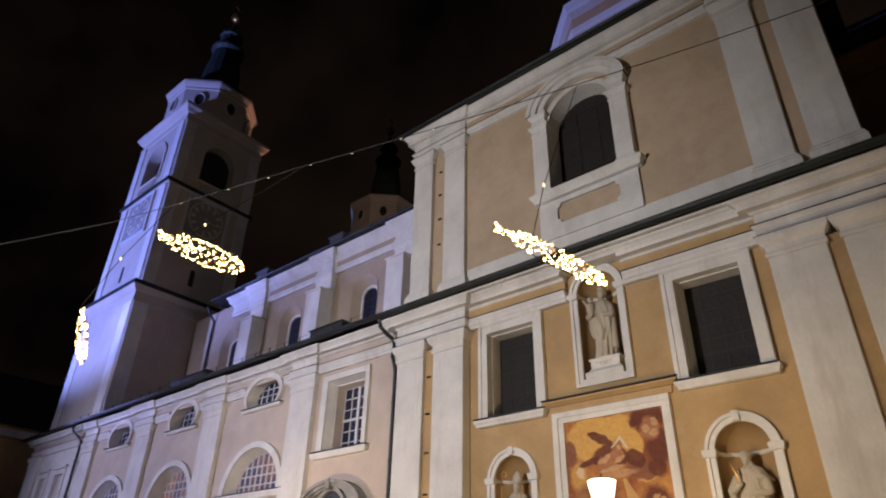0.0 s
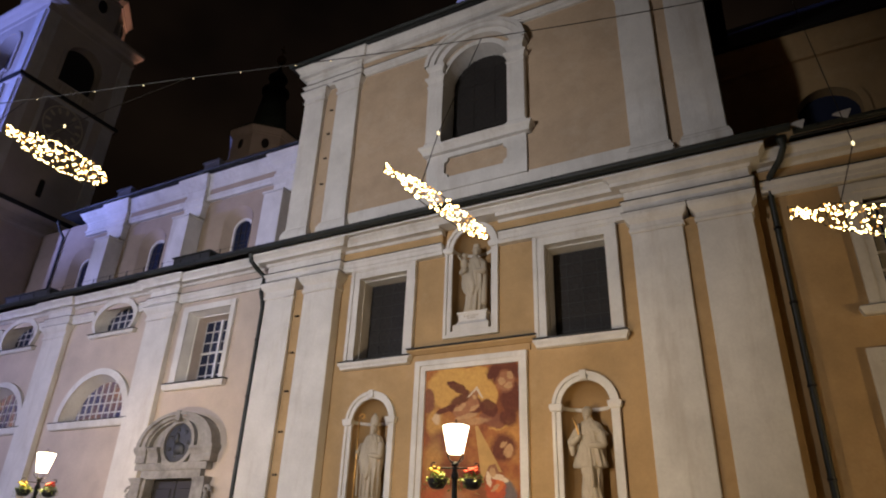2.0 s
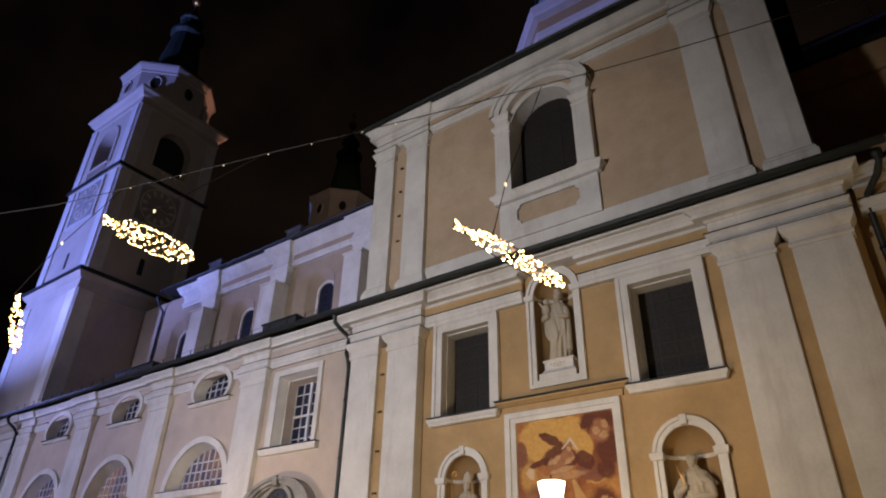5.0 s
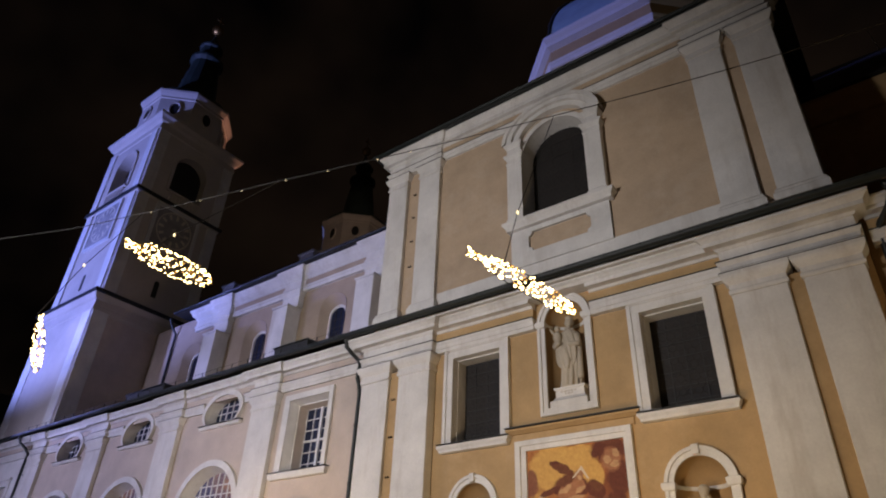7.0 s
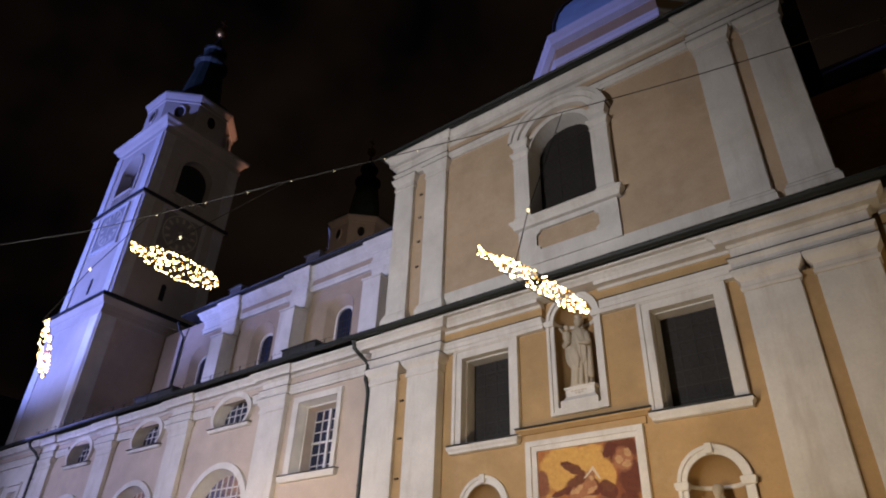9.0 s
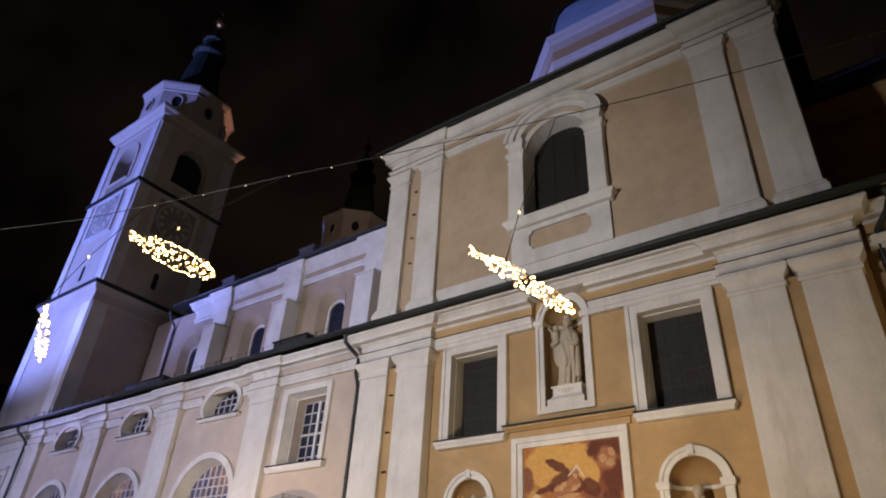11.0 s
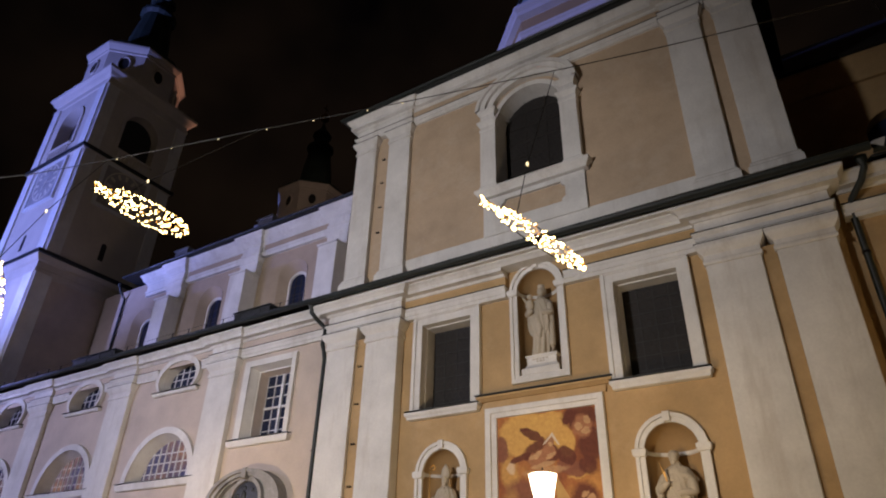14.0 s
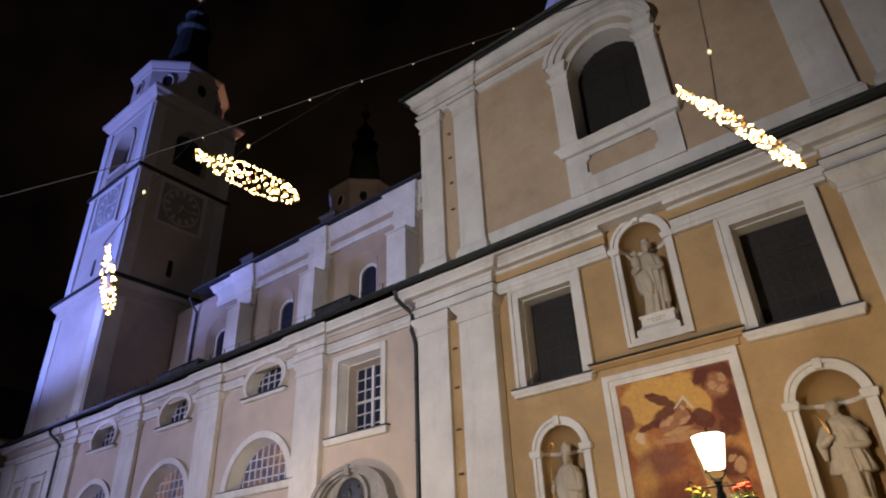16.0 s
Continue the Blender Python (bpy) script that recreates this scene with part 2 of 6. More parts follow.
    clouds = ((-9.35, 5.65, 0.22, 0.36, 0.0, shade), (-6.95, 6.32, 0.50, 0.34, 0.0, dark, 0.3), (-7.25, 6.30, 0.22, 0.16, 0.4, dark), (-6.72, 5.55, 0.34, 0.50, 0.0, dark, 0.4), (-6.92, 6.02, 0.24, 0.30, 0.0, rose, 0.4), (-7.02, 6.05, 0.09, 0.10, 0.0, tan),
              (-6.80, 6.20, 0.09, 0.10, 0.0, tan), (-6.84, 5.92, 0.12, 0.09, 0.5, tan), (-7.30, 4.98, 0.40, 0.20, -0.3, shade), (-6.82, 5.02, 0.28, 0.22, 0.0, dark, 0.4), (-8.05, 4.96, 0.62, 0.10, 0.05, tan, 0.4, 0.7), (-8.70, 4.45, 0.60, 0.34, 0.0, shade, 0.5),
              (-9.1, 4.0, 0.3, 0.5, 0.0, gold, 0.7, 0.5), (-8.5, 3.6, 0.7, 0.42, 0.0, dark, 0.6, 0.6), (-6.98, 4.25, 0.36, 0.36, 0.0, dark, 0.4), (-6.82, 4.15, 0.13, 0.17, 0.0, tan, 0.3), (-6.98, 4.33, 0.13, 0.06, 0.6, tan, 0.3), (-9.05, 5.12, 0.13, 0.18, 0.3, pale, 0.4, 0.7))
    mantle = ((-8.36, 5.95, 0.42, 0.13, -0.45, dark), (-8.60, 6.13, 0.15, 0.055, -0.15, dark), (-8.12, 5.45, 0.55, 0.32, -0.1, dark), (-8.75, 5.38, 0.36, 0.10, 0.25, dark), (-7.40, 5.32, 0.30, 0.22, -0.7, dark), (-8.22, 5.34, 0.32, 0.19, 0.25, rose), (-7.90, 5.46, 0.20, 0.19, -0.3, rose),
              (-8.30, 5.42, 0.20, 0.07, 0.4, tan), (-7.86, 5.36, 0.17, 0.06, 0.5, tan), (-8.1, 5.14, 0.34, 0.08, 0.1, tan, 0.4), (-7.87, 5.72, 0.12, 0.14, 0.0, (0.30, 0.14, 0.075)), (-7.84, 5.66, 0.06, 0.07, 0.0, tan))
    robes = ((-6.95, 2.95, 0.34, 0.52, 0.1, grey), (-7.30, 2.75, 0.46, 0.26, 0.0, grey), (-7.22, 3.18, 0.30, 0.30, 0.3, red), (-7.12, 3.30, 0.12, 0.20, -0.4, (0.60, 0.16, 0.05)), (-7.28, 3.68, 0.21, 0.20, 0.0, (0.28, 0.13, 0.07)), (-7.15, 3.50, 0.32, 0.075, -0.35, pale), (-7.42, 3.46, 0.07, 0.20, 0.2, pale),
             (-7.30, 3.64, 0.10, 0.13, 0.0, tan), (-7.25, 3.22, 0.12, 0.06, 0.5, tan), (-9.0, 2.9, 0.45, 0.4, 0.0, red, 0.7, 0.6), (-8.4, 2.7, 0.35, 0.5, 0.2, rose, 0.5))
    for d in sky + clouds + mantle + robes:
        dab(*d)
    fine = noise_(9, 6, 0.75)
    mul = n.new("ShaderNodeMix")
    mul.data_type, mul.blend_type = "RGBA", "OVERLAY"
    mul.inputs["Factor"].default_value = 0.5
    l.new(last, mul.inputs["A"])
    l.new(fine.outputs["Fac"], mul.inputs["B"])
    l.new(mul.outputs["Result"], b.inputs["Base Color"])
    return m


M_FRESCO = fresco_paint()
M_YELLOW = material("yellow_petals", (0.6, 0.4, 0.06), vary=0.25)
M_FR_GOLD = material("golden_paint", (0.56, 0.34, 0.12), vary=0.2, scale=8)
M_FR_PALE = material("pale_paint", (0.66, 0.55, 0.42), vary=0.15, scale=8)

# ---------------------------------------------------------------- building blocks


def part(name, bm, mat, parent=None, label="", smooth=False):
    me = bpy.data.meshes.new(name)
    bmesh.ops.recalc_face_normals(bm, faces=bm.faces)
    if smooth:
        for f in bm.faces:
            f.smooth = True
    bm.to_mesh(me)
    bm.free()
    me.materials.append(mat)
    ob = new(name, me)
    if parent:
        ob.parent = parent
    if label:
        tagged(ob, label)
    return ob


def thing(name, label, category, group="", kind="", at=(0, 0, 0)):
    ob = new(name)
    ob.location = at
    return tagged(ob, label, category, group, kind)


def structure(name, bm, mat, label, category, smooth=False):
    return tagged(part(name, bm, mat, None, "", smooth), label, category, kind="structure")


def box(bm, x0, x1, y0, y1, z0, z1):
    v = [bm.verts.new(p) for p in ((x0, y0, z0), (x1, y0, z0), (x1, y1, z0), (x0, y1, z0), (x0, y0, z1), (x1, y0, z1), (x1, y1, z1), (x0, y1, z1))]
    for q in ((0, 1, 2, 3), (7, 6, 5, 4), (0, 4, 5, 1), (1, 5, 6, 2), (2, 6, 7, 3), (3, 7, 4, 0)):
        bm.faces.new([v[i] for i in q])


def boxed(*b):
    bm = bmesh.new()
    box(bm, *b)
    return bm


def rim(bm, b, width=0.012):
    bmesh.ops.bevel(bm, geom=list(bm.edges), offset=width, segments=1, affect="EDGES")
    return bm


def stack(bm, x0, x1, y0, y1, levels, left=1, right=1, back=0):
    """Rectangles lofted upwards; each level (p, z) grows by p towards the street and, where asked, to the sides: a mitred moulding."""
    rings = []
    for p, z in levels:
        rings.append([bm.verts.new(c) for c in ((x0 - p * left, y0 - p, z), (x1 + p * right, y0 - p, z), (x1 + p * right, y1 + p * back, z), (x0 - p * left, y1 + p * back, z))])
    for a, b in zip(rings, rings[1:]):
        for i in range(4):
            bm.faces.new((a[i], a[(i + 1) % 4], b[(i + 1) % 4], b[i]))
    bm.faces.new(rings[0][::-1])
    bm.faces.new(rings[-1])


def rect(x0, x1, z0, z1):
    return [(x0, z0), (x1, z0), (x1, z1), (x0, z1)]


def arch(cx, half, z0, spring, rise, n=20):
    """An outline, x and z: a flat foot, upright sides and an elliptic head."""
    pts = [(cx - half, z0), (cx + half, z0)] if spring - z0 > 1e-4 else []
    return pts + [(cx + half * math.cos(math.pi * i / n), spring + rise * math.sin(math.pi * i / n)) for i in range(n + 1)]


def cut_oval(cx, half, z0, z1, n=26):
    """A round window with its foot cut flat."""
    h = (z1 - z0) * 0.60
    zc = z1 - h
    a0 = math.asin((zc - z0) / h)
    return [(cx + half * math.cos(a), zc + h * math.sin(a)) for a in [-a0 + (math.pi + 2 * a0) * i / n for i in range(n + 1)]]


def loops(bm, outline, y):
    return [bm.verts.new((x, y, z)) for x, z in outline]


def bridge(bm, a, b, closed=True):
    n = len(a)
    for i in range(n if closed else n - 1):
        bm.faces.new((a[i], a[(i + 1) % n], b[(i + 1) % n], b[i]))


def ring(bm, outer, inner, yf, yb, yin=None, closed=True):
    """A frame of equal outlines, its front at yf; outer edge back to yb, inner edge to yin."""
    yin = yb if yin is None else yin
    a, b = loops(bm, outer, yf), loops(bm, inner, yf)
    bridge(bm, a, b, closed)
    bridge(bm, a, loops(bm, outer, yb), closed)
    bridge(bm, b, loops(bm, inner, yin), closed)


def splay(bm, outer, inner, yf, yb):
    bridge(bm, loops(bm, outer, yf), loops(bm, inner, yb))


def plate(bm, outline, y, thick=0.0):
    a = loops(bm, outline, y)
    bm.faces.new(a)
    if thick:
        b = loops(bm, outline, y + thick)
        bm.faces.new(b[::-1])
        bridge(bm, a, b)


def pierced(bm, outline, holes, yf, yb):
    """A wall with openings that go right through it."""
    sides = []
    for y in (yf, yb):
        edges, rows = [], []
        for o in (outline, *holes):
            v = loops(bm, o, y)
            rows.append(v)
            edges += [bm.edges.new((v[i], v[(i + 1) % len(v)])) for i in range(len(v))]
        bmesh.ops.triangle_fill(bm, use_beauty=True, use_dissolve=False, edges=edges, normal=(0, -1, 0))
        sides.append(rows)
    for a, b in zip(*sides):
        bridge(bm, a, b)


def tube(name, pts, radius, mat, parent=None, label="", cyclic=False):
    cu = bpy.data.curves.new(name, "CURVE")
    cu.dimensions, cu.bevel_depth, cu.bevel_resolution = "3D", radius, 3
    sp = cu.splines.new("POLY")
    sp.points.add(len(pts) - 1)
    for p, c in zip(sp.points, pts):
        p.co = (*c, 1)
    sp.use_cyclic_u = cyclic
    tmp = new(name, cu)
    me = bpy.data.meshes.new_from_object(tmp.evaluated_get(bpy.context.evaluated_depsgraph_get()))
    bpy.data.objects.remove(tmp)
    bpy.data.curves.remove(cu)
    me.materials.clear()
    me.materials.append(mat)
    for f in me.polygons:
        f.use_smooth = True
    ob = new(name, me)
    if parent:
        ob.parent = parent
    if label:
        tagged(ob, label)
    return ob


def lathe(bm, cx, cy, prof, n=20, squash=(1, 1), turn=0.0):
    rows = []
    for r, z in prof:
        rows.append([bm.verts.new((cx + r * squash[0] * math.cos(2 * math.pi * i / n + turn), cy + r * squash[1] * math.sin(2 * math.pi * i / n + turn), z)) for i in range(n)])
    for a, b in zip(rows, rows[1:]):
        bridge(bm, a, b)
    bm.faces.new(rows[0][::-1])
    bm.faces.new(rows[-1])


def ball(bm, c, r, seg=10, rings=7, squash=(1, 1, 1)):
    bmesh.ops.create_uvsphere(bm, u_segments=seg, v_segments=rings, radius=1, matrix=Matrix.LocRotScale(c, None, (r * squash[0], r * squash[1], r * squash[2])))

# ---------------------------------------------------------------- transept: walls
C = -8.0  # the transept's middle


bm = bmesh.new()
WIN_L = rect(-12.15, -10.30, 7.05, 9.97)
WIN_R = rect(-5.62, -3.82, 7.05, 9.97)
NICHE_C = arch(C, 0.67, 7.68, 10.38, 0.67)
NICHE_L = arch(-11.32, 0.66, 2.2, 5.2, 0.66)
NICHE_R = arch(-4.68, 0.66, 2.2, 5.2, 0.66)
pierced(bm, rect(-16.05, 0.16, 0, 12.2), [WIN_L, WIN_R, NICHE_C, NICHE_L, NICHE_R], 17.0, 17.62)
structure("wall_transept_lower", bm, M_OCHRE, "ochre plastered transept wall with niches and two windows", "wall")

bm = bmesh.new()
UP_OPEN = arch(C - 0.06, 1.30, 15.0, 17.75, 1.28)
pierced(bm, rect(-16.1, -0.2, 12.0, 19.6), [UP_OPEN], 17.3, 17.95)
structure("wall_transept_upper", bm, M_UPPER, "beige ochre plastered upper transept wall with an arched window", "wall")
for name, x0, x1 in (("wall_transept_west", -16.1, -15.5), ("wall_transept_east", -0.8, -0.2)):
    structure(name, boxed(x0, x1, 17.3, 30, 11.5, 20.0), M_TOWER, "plain plastered side wall of the transept", "wall")

# pilasters, in pairs
CAP = [(0, 9.66), (0.03, 9.66), (0.05, 9.70), (0.05, 9.76), (0.02, 9.79), (0.02, 9.93), (0.06, 9.97), (0.13, 10.06), (0.17, 10.15), (0.17, 10.25), (0, 10.25)]


def pilaster(name, x0, x1, yf, yb, z0, z1, capital, mat=M_WHITE, label="white painted pilaster with a moulded capital"):
    t = thing(name, label, "pilaster", group="pilasters")
    part("shaft", rim(boxed(x0, x1, yf, yb, z0, z1), 0, 0.015), mat, t)
    bm = bmesh.new()
    stack(bm, x0, x1, yf, yb, capital)
    part("capital", bm, mat, t)
    p, z = max(q[0] for q in capital) + 0.02, capital[-1][1]
    bm = bmesh.new()
    stack(bm, x0, x1, yf, yb, [(p, z), (p, z + 0.014), (0, z + 0.03)])
    part("cap_cover", bm, M_ROOF, t, "dark sheet metal cover")
    return t


for i, (x0, x1) in enumerate(((-16.05, -14.76), (-14.30, -12.95), (-3.02, -1.68), (-1.32, 0.0))):
    pilaster("pilaster", x0, x1, 16.6, 16.998, 0, 9.66, CAP)
for x0, x1 in ((-14.75, -14.31), (-1.67, -1.33)):
    structure("wall_strip", boxed(x0, x1, 16.72, 16.996, 0, 9.9), M_OCHRE, "narrow ochre plaster strip between paired pilasters", "wall")
UCAP = [(0, 18.78), (0.04, 18.80), (0.04, 18.88), (0.015, 18.91), (0.015, 19.06), (0.05, 19.10), (0.11, 19.22), (0.15, 19.30), (0.15, 19.38), (0, 19.38)]
UBASE = [(0.12, 12.20), (0.12, 12.52), (0.07, 12.58), (0.07, 12.64), (0.02, 12.72), (0, 12.72)]
for i, (x0, x1) in enumerate(((-16.12, -15.08), (-14.40, -13.32), (-2.86, -1.78), (-1.36, -0.20))):
    t = pilaster("pilaster", x0, x1, 17.1, 17.298, 12.2, 18.78, UCAP)
    bm = bmesh.new()
    stack(bm, x0, x1, 17.1, 17.298, UBASE)
    part("base", bm, M_WHITE, t)

# entablature of the lower order: architrave, frieze, cornice; it stands forward over the pilasters
ARCH = [(0.0, 10.25), (0.0, 10.37), (0.035, 10.38), (0.035, 10.50), (0.05, 10.52), (0.09, 10.57), (0.09, 10.62), (0, 10.63)]
FRZ = [(0.0, 10.63), (0.0, 10.96)]
CORN = [(0.0, 10.96), (0.05, 10.97), (0.07, 11.02), (0.10, 11.04), (0.30, 11.05), (0.30, 11.17), (0.32, 11.18), (0.38, 11.25), (0.46, 11.30), (0.46, 11.37), (0, 11.40)]


def entablature(name, x0, x1, yf, yb, dz=0.0, frieze=M_OCHRE, left=1, right=1, label=""):
    t = thing(name, label or "white moulded entablature with a flat frieze", "entablature", kind="structure")
    for nm, prof, mat in (("architrave", ARCH, M_WHITE), ("frieze", FRZ, frieze), ("cornice", CORN, M_WHITE)):
        bm = bmesh.new()
        stack(bm, x0, x1, yf, yb, [(p, z + dz) for p, z in prof], left, right)
        part(nm, bm, mat, t)
    bm = bmesh.new()
    stack(bm, x0, x1, yf, yb, [(0.115, 10.63 + dz), (0.115, 10.645 + dz), (0.0, 10.66 + dz)], left, right)
    part("ledge_cover", bm, M_ROOF, t, "dark sheet metal cover")
    return t


entablature("trim_entablature_west", -16.1, -12.85, 16.57, 16.998, frieze=M_WHITE)
entablature("trim_entablature_east", -3.12, 0.1, 16.57, 16.998, frieze=M_WHITE)
entablature("trim_entablature_a", -12.85, -8.98, 16.80, 16.997, left=0, right=0)
entablature("trim_entablature_b", -7.02, -3.12, 16.80, 16.997, left=0, right=0)
# cornice alone over the niche's head
bm = bmesh.new()
stack(bm, -8.98, -7.02, 16.80, 16.997, [(p, z) for p, z in CORN if z > 11.05], 0, 0)
structure("trim_cornice_middle", bm, M_WHITE, "white cornice over the niche head", "cornice")

# ledge roof and gutter between the storeys
bm = bmesh.new()
for a, b in (((-16.55, 16.05, 11.42), (0.9, 17.32, 12.25)),):
    v = [bm.verts.new(p) for p in ((a[0], a[1], a[2]), (b[0], a[1], a[2]), (b[0], b[1], b[2]), (a[0], b[1], b[2]), (a[0], a[1], a[2] - 0.03), (b[0], a[1], a[2] - 0.03), (b[0], b[1], b[2] - 0.03), (a[0], b[1], b[2] - 0.03))]
    for q in ((0, 1, 2, 3), (7, 6, 5, 4), (0, 4, 5, 1), (1, 5, 6, 2), (2, 6, 7, 3), (3, 7, 4, 0)):
        bm.faces.new([v[i] for i in q])
structure("roof_ledge", bm, M_ROOF, "dark sheet metal ledge roof between the storeys", "roof")
structure("trim_soffit", boxed(-15.9, 0.02, 16.17, 16.99, 11.34, 11.412), M_WHITE, "white painted soffit board under the ledge roof", "soffit")


def gutter(name, x0, x1, y, z, r=0.095):
    """A half-round hanging gutter with a beaded front edge and brackets."""
    t = thing(name, "dark green half-round metal gutter on iron brackets", "gutter", group="gutters")
    bm = bmesh.new()
    n = 9
    rows = []
    for x in (x0, x1):
        o = [bm.verts.new((x, y - r * math.cos(math.pi * i / n), z - r * math.sin(math.pi * i / n))) for i in range(n + 1)]
        q = [bm.verts.new((x, y - (r - 0.008) * math.cos(math.pi * i / n), z - (r - 0.008) * math.sin(math.pi * i / n))) for i in range(n + 1)]
        rows.append(o + q[::-1])
    bridge(bm, rows[0], rows[1])
    bm.faces.new(rows[0])
    bm.faces.new(rows[1][::-1])
    part("trough", bm, M_GUTTER, t, smooth=False)
    tube("bead", [(x0, y - r, z), (x1, y - r, z)], 0.016, M_GUTTER, t)
    k = max(2, int((x1 - x0) / 1.1))
    first = None
    for i in range(k):
        x = x0 + (x1 - x0) * (i + 0.5) / k
        bm = bmesh.new()
        box(bm, x - 0.015, x + 0.015, y - r - 0.012, y + r, z - 0.004, z + 0.012)
        box(bm, x - 0.015, x + 0.015, y - r - 0.016, y - r - 0.004, z - 0.07, z + 0.03)
        part("bracket", bm, M_IRON, t)
    return t


gutter("gutter", -16.62, 1.2, 15.97, 11.53, 0.135)
gutter("gutter", -51.6, -16.66, 16.11, 11.64, 0.125)
# highlight on the gutter edge, modelled as thin bright metal strips
for x0, x1 in ((-9.6, -7.3), (-4.6, -2.0), (-1.7, -0.2)):
    structure("trim_gutter_highlight", boxed(x0, x1, 15.812, 15.824, 11.515, 11.545), M_STEEL, "thin bright strip standing for the highlight on the gutter edge", "trim")
t = thing("eaves_rail", "thin dark rail on short pins along the aisle eaves", "rail", kind="structure")
tube("rail", [(-43, 16.02, 11.86), (-16.9, 16.02, 11.86)], 0.007, M_WIRE, t)
for k in range(25):
    x = -42.6 + k * 1.06
    part("pin", boxed(x - 0.015, x + 0.015, 16.005, 16.035, 11.62, 11.88), M_WIRE, t)

# upper entablature, breaking forward over the pilasters
UA = [(0.0, 19.38), (0.0, 19.47), (0.04, 19.48), (0.04, 19.57), (0.10, 19.64), (0.10, 19.68), (0, 19.69)]
UF = [(0.0, 19.69), (0.0, 20.06)]
UC = [(0.0, 20.06), (0.06, 20.07), (0.08, 20.14), (0.24, 20.16), (0.24, 20.34), (0.27, 20.36), (0.34, 20.46), (0.40, 20.52), (0.40, 20.60), (0, 20.62)]
for nm, x0, x1, yf, lf, rt, fm in (("west", -16.15, -13.28, 17.07, 1, 1, M_WHITE), ("east", -2.9, -0.17, 17.07, 1, 1, M_WHITE), ("middle", -13.28, -2.9, 17.20, 0, 0, M_UPPER)):
    t = thing(f"trim_upper_entablature_{nm}", "white moulded upper entablature under the roof edge", "entablature", kind="structure")
    for pn, prof, mat in (("architrave", UA, M_WHITE), ("frieze", UF, fm), ("cornice", UC, M_WHITE)):
        bm = bmesh.new()
        stack(bm, x0, x1, yf, 17.9, prof, lf, rt)
        part(pn, bm, mat, t)
    bm = bmesh.new()
    stack(bm, x0, x1, yf, 17.9, [(0.118, 19.69), (0.118, 19.702), (0, 19.715)], lf, rt)
    part("ledge_cover", bm, M_ROOF, t, "dark sheet metal cover")
bm = bmesh.new()
r0 = [bm.verts.new(p) for p in ((-16.75, 16.66, 20.63), (0.4, 16.66, 20.63), (0.4, 30, 20.63), (-16.75, 30, 20.63))]
r1 = [bm.verts.new(p) for p in ((-16.75, 16.66, 20.70), (0.4, 16.66, 20.70), (0.4, 30, 20.70), (-16.75, 30, 20.70))]
r2 = [bm.verts.new(p) for p in ((-10.0, 22.5, 24.6), (-6.0, 22.5, 24.6), (-6.0, 28, 24.6), (-10.0, 28, 24.6))]
bridge(bm, r0, r1)
bridge(bm, r1, r2)
bm.faces.new(r0[::-1])
bm.faces.new(r2)
structure("roof_transept", bm, M_ROOF, "dark low hipped transept roof with a thick edge", "roof")
gutter("gutter", -16.8, 0.45, 16.58, 20.70, 0.075)

# white foot band of the upper wall and the apron under its window
bm = bmesh.new()
box(bm, -13.3, -2.88, 17.265, 17.299, 12.1, 12.95)
structure("trim_upper_foot", bm, M_WHITE, "white painted band at the foot of the upper wall", "trim")

# ---------------------------------------------------------------- upper arched window
W = thing("window_upper", "tall arched church window with a dark lattice and a white hooded frame", "window", kind="structure")
bm = bmesh.new()
splay(bm, arch(C - 0.06, 1.299, 15.0, 17.75, 1.279), arch(C - 0.06, 1.26, 15.0, 17.75, 1.24), 17.3, 17.93)
part("reveal", bm, M_WHITE, W)
bm = bmesh.new()
ring(bm, arch(C - 0.06, 1.49, 15.0, 17.78, 1.45), arch(C - 0.06, 1.295, 15.0, 17.75, 1.275), 17.20, 17.3, 17.3)
part("inner_frame", bm, M_WHITE, W)
for x0, x1 in ((-9.97, -9.34), (-6.78, -6.15)):
    bm = bmesh.new()
    stack(bm, x0, x1, 17.02, 17.299, [(0, 14.74), (0.04, 14.74), (0.04, 14.86), (0, 14.92), (0, 17.42), (0.03, 17.45), (0.03, 17.50), (0.0, 17.53), (0.0, 17.64), (0.05, 17.72), (0.10, 17.80), (0.10, 17.88), (-0.02, 17.90)])
    part("frame_pilaster", bm, M_WHITE, W)
    bm = bmesh.new()
    stack(bm, x0 + 0.02, x1 - 0.02, 17.0, 17.299, [(0, 17.90), (0, 18.16), (0.05, 18.22), (0.10, 18.32), (0.10, 18.40), (-0.04, 18.44)])
    part("impost_block", bm, M_WHITE, W)
for a, b, yf in ((2.05, 1.89, 16.86), (1.89, 1.66, 16.94), (1.66, 1.40, 17.06)):
    bm = bmesh.new()
    o, q = arch(C - 0.06, a, 18.40, 18.40, 1.48 - (2.05 - a) * 0.75), arch(C - 0.06, b, 18.40, 18.40, 1.48 - (2.05 - b) * 0.75)
    ring(bm, o, q, yf, 17.299, None, False)
    part("hood_mould", bm, M_WHITE, W)
bm = bmesh.new()
stack(bm, -10.02, -6.05, 17.04, 17.299, [(0, 14.40), (0.03, 14.42), (0.03, 14.50), (0.09, 14.58), (0.15, 14.64), (0.15, 14.73), (0, 14.76)])
part("sill", bm, M_WHITE, W)
NOTCH = [(-9.10, 13.42), (-7.02, 13.42), (-7.02, 13.52), (-6.88, 13.62), (-6.88, 14.02), (-7.02, 14.12), (-7.02, 14.22), (-9.10, 14.22), (-9.10, 14.12), (-9.24, 14.02), (-9.24, 13.62), (-9.10, 13.52)]
bm = bmesh.new()
